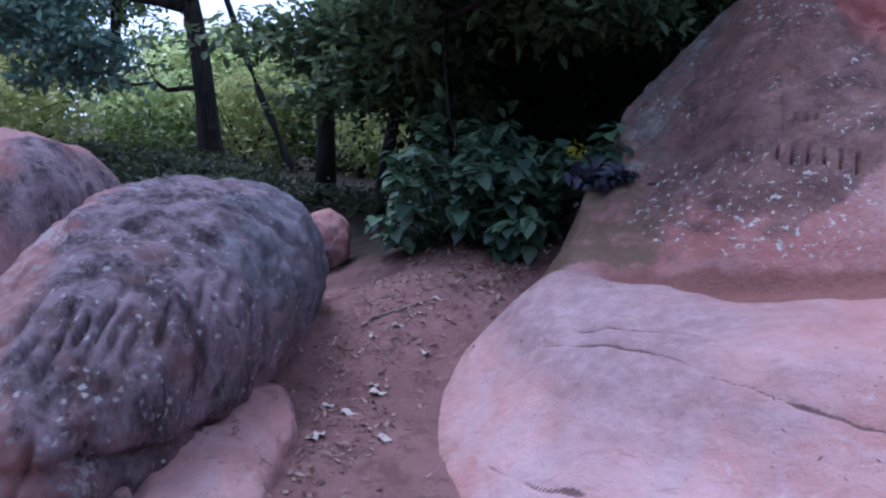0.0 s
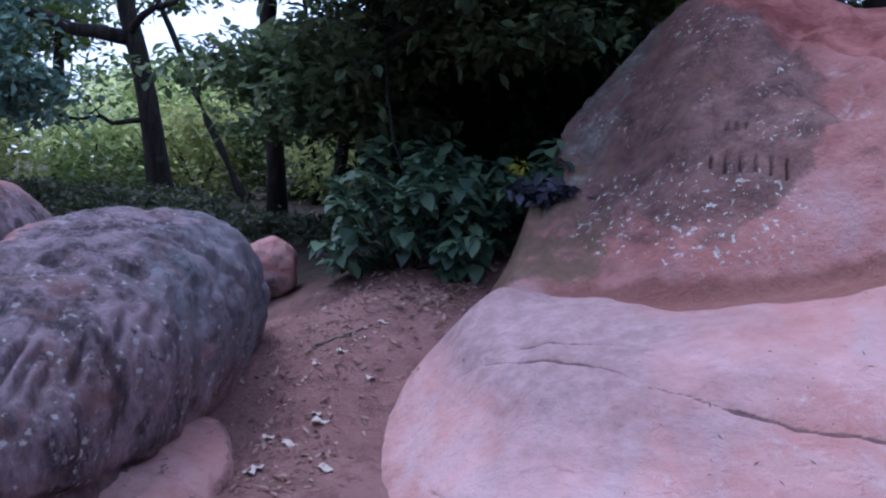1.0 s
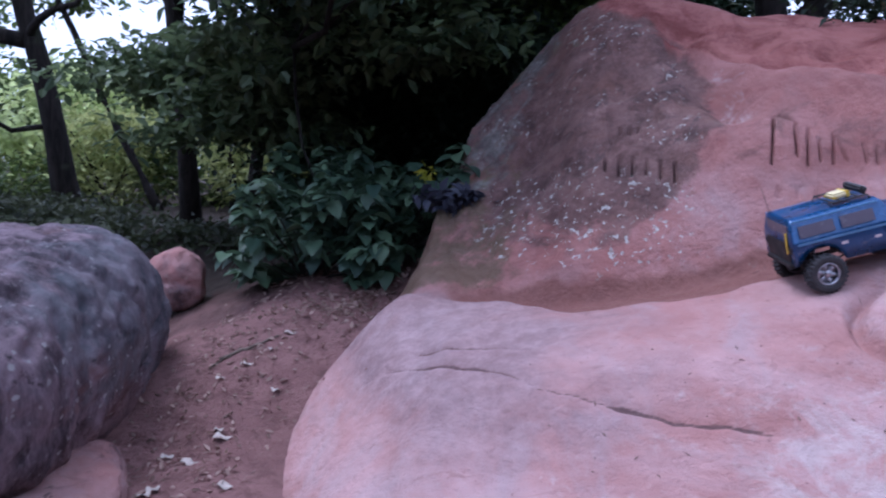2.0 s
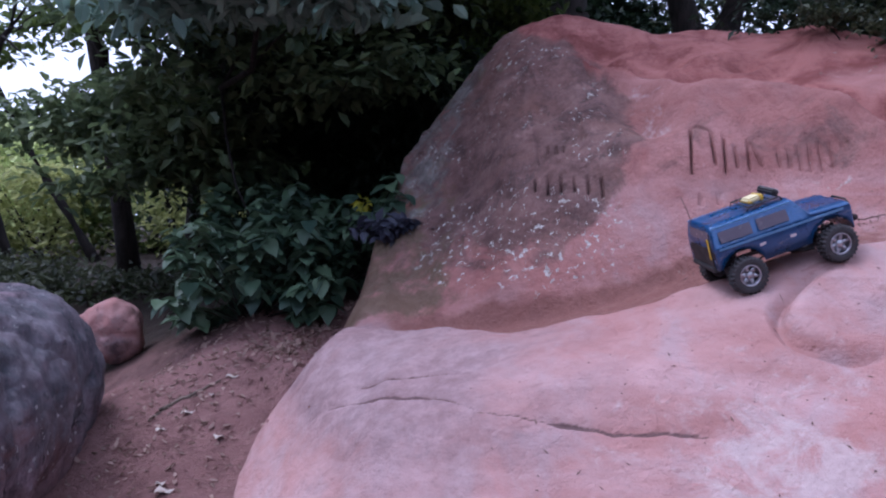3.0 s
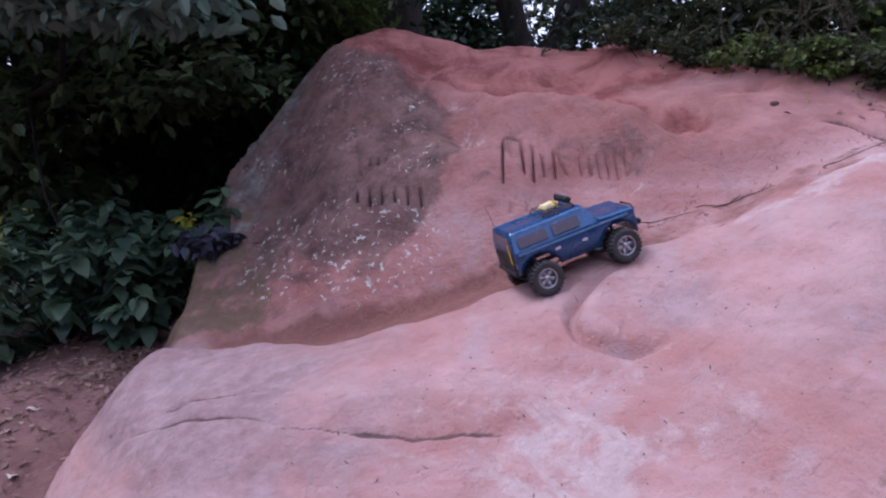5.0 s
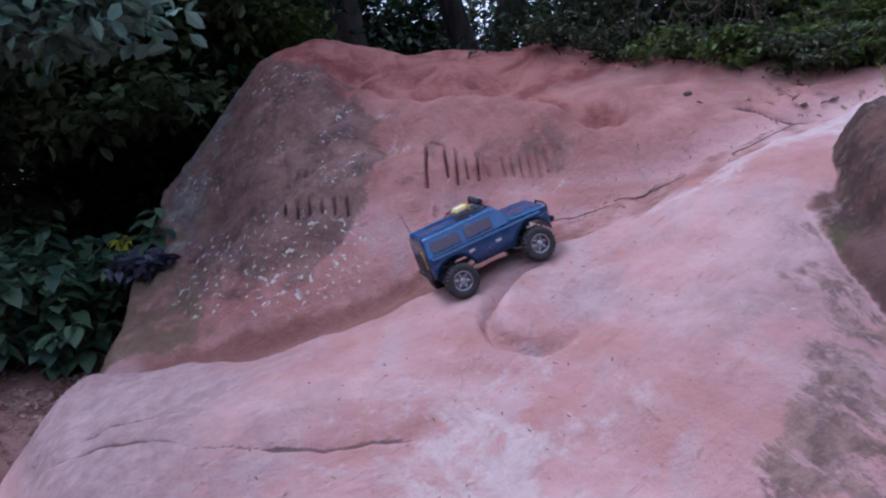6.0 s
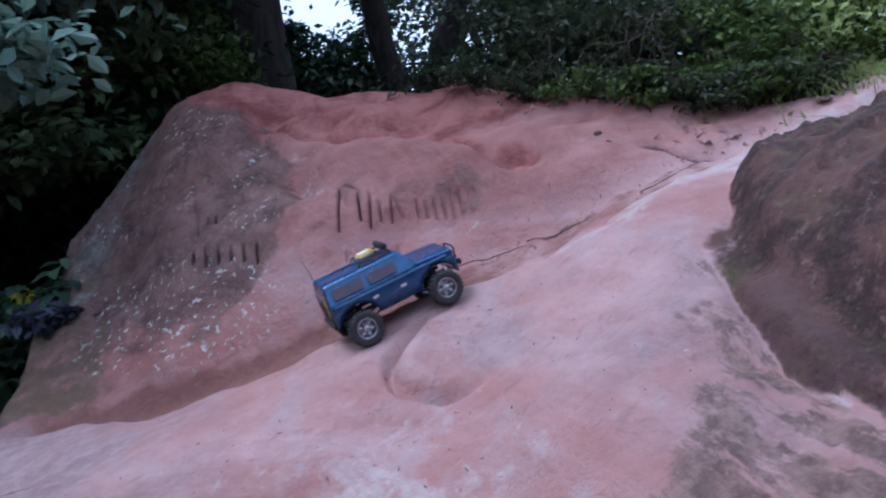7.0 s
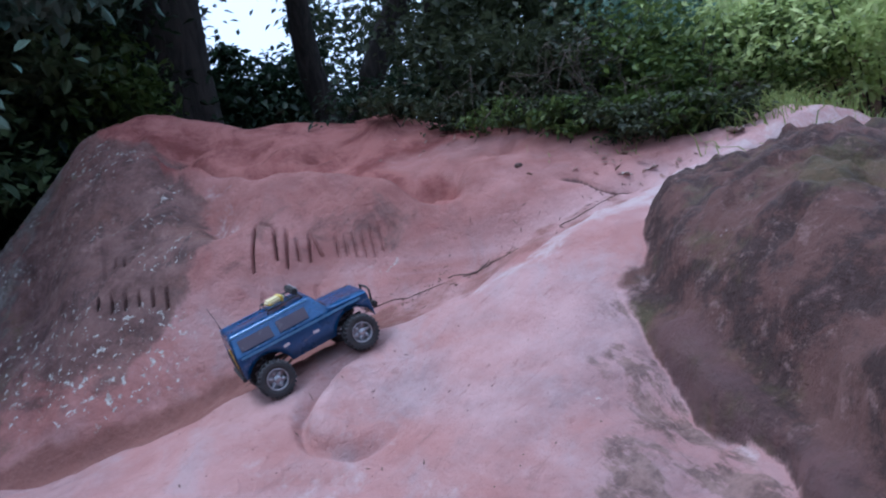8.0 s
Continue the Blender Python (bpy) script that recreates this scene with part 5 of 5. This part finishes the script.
def truck(m):
    ob = tagged(new("model_truck"), "scuffed blue radio-controlled truck with chunky tyres on the rock", "model truck")
    ob.matrix_world = m
    # body shell: sections from the tail to the nose
    stations = np.linspace(-0.206, 0.200, 82)
    rings = []
    for x in stations:
        arch = max((0.066 ** 2 - (x - a) ** 2) for a in (-0.135, 0.135))
        low = 0.020 + (0.012 if x < -0.19 else 0)
        low = max(low, 0.006 + math.sqrt(arch)) if arch > 0 else low
        end = min(1, (x + 0.206) / 0.012 + 0.55, (0.200 - x) / 0.02 + 0.7)
        belt = 0.098 if x < 0.05 else 0.098 - 0.010 * (x - 0.05) / 0.15
        cab = float(smoothstep(0.088, 0.040, np.array(x)) * smoothstep(-0.2075, -0.199, np.array(x)))
        top = belt + 0.010 + 0.050 * cab
        wide = 0.086 * (0.94 + 0.06 * end)
        roof = wide * (0.97 - 0.16 * cab)
        low = min(low, belt - 0.022)
        half = [(wide * 0.985, low), (wide, (low + belt) / 2), (wide, belt - 0.012), (wide * 0.985, belt - 0.006), (wide * 1.01, belt - 0.002), (wide * 0.95, belt + 0.002),
                (roof + 0.002, top - 0.008), (roof - 0.004, top - 0.002), (roof * 0.8, top), (roof * 0.55, top + 0.0025), (roof * 0.45, top + 0.0005), (0.0, top + 0.002)]
        rings.append([(x, -w, z) for w, z in half] + [(x, w, z) for w, z in half[-2::-1]])
    bm = bmesh.new()
    grid = [[bm.verts.new(p) for p in ring] for ring in rings]
    for a, b in zip(grid, grid[1:]):
        for k in range(len(a) - 1):
            bm.faces.new((a[k], b[k], b[k + 1], a[k + 1]))
    bm.faces.new(grid[0][::-1])
    bm.faces.new(grid[-1])
    bmesh.ops.recalc_face_normals(bm, faces=bm.faces[:])
    body = part("body", bm, PAINT, ob, "scuffed metallic blue body shell")
    thick = body.modifiers.new("thickness", "SOLIDIFY")
    thick.thickness, thick.offset = 0.0016, -1
    # windows, standing just proud of the cab
    lean = math.degrees(math.atan2(0.0135, 0.042))
    for s in (-1, 1):
        for x, w, name in ((-0.137, 0.096, "rear_window"), (-0.026, 0.090, "side_window")):
            block(name, (w, 0.0012, 0.033), (x, s * 0.0805, 0.124), GLASS, body, (s * lean, 0, 0), 0.4)
        block("trim_strip", (0.37, 0.0022, 0.007), (-0.01, s * 0.0882, 0.0905), WORN_LIT_BLUE, body, (0, 0.6, 0), 0.3)
        block("rain_gutter", (0.236, 0.004, 0.006), (-0.082, s * 0.0705, 0.1525), WORN_LIT_BLUE, body, (0, 0, 0), 0.3, "worn pale blue roof edge with its highlight painted in")
        block("rear_light", (0.003, 0.014, 0.018), (-0.2065, s * 0.068, 0.075), BLACK, body)
        block("headlight", (0.006, 0.024, 0.020), (0.200, s * 0.058, 0.077), LAMP, body, label="clear headlight")
    block("windscreen", (0.0012, 0.118, 0.046), (0.0655, 0, 0.129), GLASS, body, (0, -43, 0), 0.4)
    block("rear_screen", (0.0015, 0.115, 0.034), (-0.2045, 0, 0.126), GLASS, body, (0, 3, 0), 0.4)
    block("tailgate", (0.002, 0.125, 0.055), (-0.2075, 0, 0.066), BLACK, body, label="dark tailgate")
    block("tail_strip", (0.003, 0.008, 0.060), (-0.2085, -0.052, 0.092), YELLOW, body, label="yellow strip on the tail")
    block("grille", (0.004, 0.080, 0.024), (0.2005, 0, 0.076), BLACK, body)
    # chassis, axles, springs
    for s in (-1, 1):
        block("frame_rail", (0.36, 0.008, 0.012), (-0.005, s * 0.030, 0.030), BLACK, ob)
    for x in (-0.135, 0.135):
        rod("axle", [(x, -0.078, 0), (x, 0.078, 0)], 0.007, BLACK, ob)
        bm = bmesh.new()
        bmesh.ops.create_uvsphere(bm, u_segments=14, v_segments=10, radius=0.016, matrix=pose(x, 0.012, 0))
        part("differential", bm, BLACK, ob)
        for s in (-1, 1):
            rod("link", [(x, s * 0.045, -0.004), (x * 0.35, s * 0.032, 0.020)], 0.003, BLACK, ob)
            turns = [(x - 0.012 + 0.006 * math.cos(k * 1.05) + 0.010 * k / 40, s * 0.052 + 0.006 * math.sin(k * 1.05), 0.008 + 0.055 * k / 40) for k in range(41)]
            rod("spring", turns, 0.0014, STEEL, ob, "small steel coil spring", 5)
            rod("shock_absorber", [(x - 0.012, s * 0.052, 0.004), (x - 0.002, s * 0.052, 0.075)], 0.0035, BLACK, ob)
    block("skid_plate", (0.11, 0.060, 0.006), (0, 0, 0.018), BLACK, ob)
    # bumpers, roof rack and load, aerial
    block("front_bumper", (0.016, 0.150, 0.018), (0.214, 0, 0.045), BLACK, ob, (0, -8, 0), 0.25)
    rod("bull_bar", [(0.218, -0.038, 0.050), (0.224, -0.036, 0.082), (0.222, -0.028, 0.092), (0.222, 0.028, 0.092), (0.224, 0.036, 0.082), (0.218, 0.038, 0.050)], 0.0032, BLACK, ob, "black tubular bull bar")
    block("bumper_plate", (0.002, 0.060, 0.014), (0.2235, 0.020, 0.046), YELLOW, ob, (0, -8, 0), label="plain yellow plate")
    block("rear_bumper", (0.012, 0.140, 0.014), (-0.208, 0, 0.030), BLACK, ob)
    for y in (-0.048, 0.048):
        rod("rack_rail", [(-0.075, y, 0.160), (-0.070, y, 0.171), (0.025, y, 0.171), (0.030, y, 0.160)], 0.0025, BLACK, ob)
    for k in range(5):
        rod("rack_bar", [(-0.068 + 0.023 * k, -0.048, 0.171), (-0.068 + 0.023 * k, 0.048, 0.171)], 0.002, BLACK, ob)
    block("load", (0.052, 0.040, 0.016), (-0.038, -0.018, 0.182), CREAM_PLASTIC, ob, (0, 0, 8), 0.3, "cream case strapped on the rack")
    block("load_clip", (0.012, 0.044, 0.006), (-0.058, -0.020, 0.180), YELLOW, ob, (0, 0, 8), 0.3, "yellow clip")
    block("strap", (0.006, 0.044, 0.018), (-0.022, -0.018, 0.1825), YELLOW, ob, (0, 0, 8), 0.2, "yellow strap")
    block("light_bar", (0.018, 0.090, 0.020), (0.020, 0, 0.183), BLACK, ob, (0, -14, 0), 0.25, "black lamp bar on the roof rack")
    for y in (-0.032, -0.011, 0.011, 0.032):
        block("lamp", (0.004, 0.015, 0.012), (0.029, y, 0.185), LAMP, ob, (0, -14, 0), 0.3)
    rod("aerial", [(-0.195, 0.055, 0.150), (-0.199, 0.058, 0.190), (-0.206, 0.060, 0.232)], 0.0009, BLACK, ob, "thin black aerial", 5)
    for k in range(6):
        block("sticker", (0.018, 0.0006, 0.008), (-0.10 + 0.03 * k, -0.0866, 0.062 + 0.006 * (k % 2)), LAMP, body, (0, 4 * (-1) ** k, 0), 0.1) if k in (1, 4) else None
    for x in (-0.135, 0.135):
        for s in (-1, 1):
            truck_wheel(ob, x, s * 0.092, s)
    # the shell sits high on its springs and leans over to the low side
    for piece in ob.children:
        if piece.name.split(".")[0] not in ("wheel", "axle", "differential", "link", "spring", "shock_absorber"):
            piece.matrix_basis = pose(0, 0, 0.011, 6, 0, 0)
    return ob


def climb(x, y, heading):
    """A pose for the truck on the rock: wheels on the surface, roll and pitch from it."""
    f = np.array([math.cos(radians(heading)), math.sin(radians(heading))])
    side = np.array([-f[1], f[0]])
    spot = {(i, j): np.array([x, y]) + i * 0.135 * f + j * 0.092 * side for i in (-1, 1) for j in (-1, 1)}
    z = {k: float(land_height(*p)[0]) for k, p in spot.items()}
    rise = (z[1, 1] + z[1, -1] - z[-1, 1] - z[-1, -1]) / 2
    roll = (z[1, 1] + z[-1, 1] - z[1, -1] - z[-1, -1]) / 2
    ahead = Vector((*f * 0.27, rise)).normalized()
    over = Vector((*side * 0.184, roll)).normalized()
    up = ahead.cross(over).normalized()
    turn = Matrix((ahead, up.cross(ahead), up)).transposed().to_4x4()
    return Matrix.Translation(Vector((x, y, sum(z.values()) / 4)) + up * 0.0545) @ turn


truck(climb(0.93, 2.05, 3.0))

# ---- litter on the path and the rock ----
DEAD = leafage("dead_leaf", (0.13, 0.075, 0.06), (0.40, 0.28, 0.23), 0.2)
PALE_LEAF = plain("bleached_leaf", (0.42, 0.36, 0.31), 0.8, scratch=(0.26, 0.2, 0.15))


def on_land(x, y, up=0.004):
    return (x, y, float(land_height(x, y)[0]) + up)


def litter(seed, count, spots, size):
    """Curled dead leaves strewn on the ground, as one mass."""
    rng = np.random.RandomState(seed)
    vs, fs = [], []
    for k in range(count):
        cx, cy, sx, sy = spots[rng.randint(len(spots))]
        x, y = cx + rng.normal(0, sx), cy + rng.normal(0, sy)
        v, f = leaf_shape(size * rng.uniform(0.5, 1.4), size * rng.uniform(0.15, 0.32), rng.uniform(-0.5, 0.5), rng.uniform(-0.2, 0.7), 4)
        m = pose(*on_land(x, y, 0.006), rng.normal(0, 22), rng.normal(0, 22), rng.uniform(0, 360))
        fs.append(f + 12 * k)
        vs.append(v @ np.array(m.to_3x3()).T + np.array(m.translation))
    return mesh_of("leaf_litter", np.concatenate(vs), np.concatenate(fs), DEAD, smooth=False)


tagged(new("leaf_litter", litter(130, 620, [(-0.98, 2.2, 0.15, 0.5), (-0.95, 2.75, 0.18, 0.28), (-0.95, 1.7, 0.10, 0.3), (-1.15, 2.5, 0.12, 0.4)], 0.027)), "curled brown leaves strewn over the red path", "leaf litter", kind="stuff")
tagged(new("leaf_litter", litter(131, 460, [(-0.66, 3.05, 0.07, 0.16), (-0.75, 2.9, 0.1, 0.1), (-0.85, 3.2, 0.2, 0.15)], 0.035)), "thick brown leaf litter between the shrub and the wall", "leaf litter", kind="stuff")
tagged(new("leaf_litter", litter(132, 60, [(2.1, 2.12, 0.10, 0.05), (2.3, 1.98, 0.08, 0.04), (1.75, 2.75, 0.15, 0.08)], 0.03)), "a few dry leaves at the edge of the bank", "leaf litter", kind="stuff")


def dead_leaf(x, y, turn, size, label):
    v, f = leaf_shape(size, size * 0.33, 0.12, 0.18, 15)
    torn = np.random.RandomState(int(1000 * size + turn)).uniform(0.45, 1.15, 15)
    v[:, 1] *= np.repeat(torn, 3)
    v[:, 2] += 0.12 * size * np.sin(7 * v[:, 0] / size) * (np.abs(v[:, 1]) > 1e-4)
    ob = new("dead_leaf", mesh_of("dead_leaf", v - (size / 2, 0, 0), f, PALE_LEAF))
    ob.matrix_world = pose(*on_land(x, y, 0.008), 8, -6, turn)
    thick = ob.modifiers.new("thickness", "SOLIDIFY")
    thick.thickness = 0.0008
    return tagged(ob, label, "leaf", "pale leaves on the path")


for x, y, turn, size in [(-0.84, 2.31, 80, 0.055), (-0.93, 2.05, 20, 0.06), (-0.96, 2.09, 130, 0.05), (-0.98, 1.92, 5, 0.06), (-1.00, 1.74, 70, 0.05), (-1.01, 1.70, 160, 0.045), (-0.98, 2.42, 30, 0.05), (-0.92, 2.50, 100, 0.04),
                         (-1.06, 1.95, 50, 0.045), (-0.82, 1.78, -10, 0.05), (-0.88, 2.62, 15, 0.05), (-1.05, 2.35, 60, 0.045)]:
    dead_leaf(x, y, turn, size, "bleached dead leaf lying on red earth")


def stick(seed, pts, radius, label, mat=TWIG):
    """A twig that lies on the land through the given places."""
    rng = np.random.RandomState(seed)
    bm = bmesh.new()
    fine = [(pts[0][0] + (pts[-1][0] - pts[0][0]) * u, glide([p[0] for p in pts], [p[1] for p in pts], np.array([pts[0][0] + (pts[-1][0] - pts[0][0]) * u]))[0] + rng.normal(0, 0.003)) for u in np.linspace(0, 1, 12)]
    line = [on_land(x, y, radius * 0.7) for x, y in fine]
    tube(bm, line, [radius * (1 - 0.05 * i) for i in range(12)], 6)
    return tagged(part("twig", bm, mat), label, "twig", "twigs on the rock")


DARK_TWIG = bark("dark_twig", (0.065, 0.04, 0.034), (0.15, 0.10, 0.085))
stick(140, [(0.97, 2.30), (1.15, 2.29), (1.42, 2.20)], 0.0024, "long thin root lying along the gutter", DARK_TWIG)
stick(141, [(1.44, 2.21), (1.55, 2.14), (1.66, 2.08)], 0.0022, "dark broken twig in the gutter", DARK_TWIG)
stick(142, [(1.48, 2.17), (1.52, 2.15), (1.58, 2.15)], 0.0022, "dark broken twig in the gutter", DARK_TWIG)
stick(143, [(1.80, 2.03), (1.92, 1.99), (2.06, 1.98)], 0.002, "dark broken twig in the gutter", DARK_TWIG)
stick(144, [(-1.10, 2.47), (-1.0, 2.53), (-0.92, 2.60)], 0.007, "dry stick lying on the path")
stick(145, [(-1.12, 2.42), (-1.05, 2.50), (-0.98, 2.52)], 0.004, "dry stick lying on the path")


def crumbs(seed, count, spots, size, mat):
    """Crumbs of stone and soil, as one mass of small uneven lumps."""
    rng = np.random.RandomState(seed)
    base = np.array([(1, 0, 0), (-1, 0, 0), (0, 1, 0), (0, -1, 0), (0, 0, 1), (0, 0, -1)], float)
    tri = np.array([(0, 2, 4), (2, 1, 4), (1, 3, 4), (3, 0, 4), (2, 0, 5), (1, 2, 5), (3, 1, 5), (0, 3, 5)])
    pick = np.array([spots[i] for i in rng.randint(0, len(spots), count)])
    xy = pick[:, :2] + rng.normal(0, 1, (count, 2)) * pick[:, 2:]
    place = np.column_stack([xy, land_height(xy[:, 0], xy[:, 1])])
    s = size * rng.uniform(0.3, 1.6, (count, 1, 1)) * rng.uniform(0.6, 1.4, (count, 6, 1))
    verts = place[:, None] + base[None] * s * (1, 1, 0.7)
    return mesh_of("grit", verts.reshape(-1, 3), (tri[None] + 6 * np.arange(count)[:, None, None]).reshape(-1, 3), mat, smooth=False)


tagged(new("grit", crumbs(150, 500, [(-0.95, 2.1, 0.12, 0.5), (-0.75, 2.9, 0.15, 0.2)], 0.006, EARTH)), "crumbs of red stone and soil on the path", "grit", kind="stuff")
tagged(new("grit", crumbs(151, 130, [(0.2, 2.2, 0.2, 0.05), (0.7, 2.12, 0.2, 0.06), (1.3, 2.22, 0.15, 0.03), (0.5, 1.7, 0.5, 0.15), (1.1, 1.5, 0.2, 0.2)], 0.0025, DARK_TWIG)), "dark crumbs of bark and soil on the slab", "grit", kind="stuff")


BROWN_SCRAP = bark("brown_scrap", (0.085, 0.05, 0.042), (0.19, 0.12, 0.10))


def splinters(seed, count, spots, size, mat):
    """Scraps of bark and bits of twig, each a thin sliver lying on the rock, as one mass."""
    rng = np.random.RandomState(seed)
    base = np.array([(1, 0, 0), (-1, 0, 0), (0, 1, 0), (0, -1, 0), (0, 0, 1), (0, 0, -1)], float)
    tri = np.array([(0, 2, 4), (2, 1, 4), (1, 3, 4), (3, 0, 4), (2, 0, 5), (1, 2, 5), (3, 1, 5), (0, 3, 5)])
    pick = np.array([spots[i] for i in rng.randint(0, len(spots), count)])
    xy = pick[:, :2] + rng.normal(0, 1, (count, 2)) * pick[:, 2:]
    turn, half = rng.uniform(0, math.pi, count), size * rng.uniform(0.3, 1.5, count)
    way = np.stack([np.cos(turn), np.sin(turn)], 1) * half[:, None]
    a, b = land_height(*(xy + way).T), land_height(*(xy - way).T)
    ahead = np.column_stack([way, (a - b) / 2])
    side = np.column_stack([-way[:, 1], way[:, 0], 0 * turn]) / half[:, None] * rng.uniform(0.0012, 0.003, (count, 1))
    centre = np.column_stack([xy, (a + b) / 2 + 0.0015])
    verts = centre[:, None] + base[None, :, :1] * ahead[:, None] + base[None, :, 1:2] * side[:, None] + base[None, :, 2:] * np.array((0, 0, 0.0015))
    return mesh_of("twig_scraps", verts.reshape(-1, 3), (tri[None] + 6 * np.arange(count)[:, None, None]).reshape(-1, 3), mat, smooth=False)


tagged(new("twig_scraps", splinters(160, 60, [(0.35, 1.62, 0.3, 0.12), (0.75, 1.6, 0.25, 0.2), (1.2, 1.75, 0.18, 0.1), (0.3, 1.35, 0.3, 0.1)], 0.007, BROWN_SCRAP)), "scraps of bark and bits of twig strewn on the slab", "twig scraps", kind="stuff")
tagged(new("twig_scraps", splinters(161, 110, [(1.1, 2.30, 0.15, 0.012), (1.35, 2.235, 0.1, 0.012), (1.6, 2.13, 0.1, 0.02), (1.95, 2.02, 0.1, 0.025)], 0.010, BROWN_SCRAP)), "dark broken twigs washed together along the gutter", "twig scraps", kind="stuff")
tagged(new("grit", crumbs(152, 260, [(-1.02, 1.75, 0.05, 0.12), (-1.12, 2.05, 0.05, 0.15), (-0.6, 2.75, 0.1, 0.15)], 0.008, EARTH)), "broken red stone and soil at the foot of the boulder", "grit", kind="stuff")
dead_leaf(2.52, 1.93, 60, 0.09, "bleached torn leaf caught at the edge of the bank")
dead_leaf(2.12, 2.05, 10, 0.05, "bleached torn leaf caught at the edge of the bank")
dead_leaf(2.20, 2.02, 150, 0.045, "bleached torn leaf caught at the edge of the bank")
boulder("pebble", (1.83, 2.30, 1.175), (0.016, 0.014, 0.012), 2.4, 14, DARK_TWIG, "small dark stone stuck on the sandstone", 0.002, 0.002, level=3)
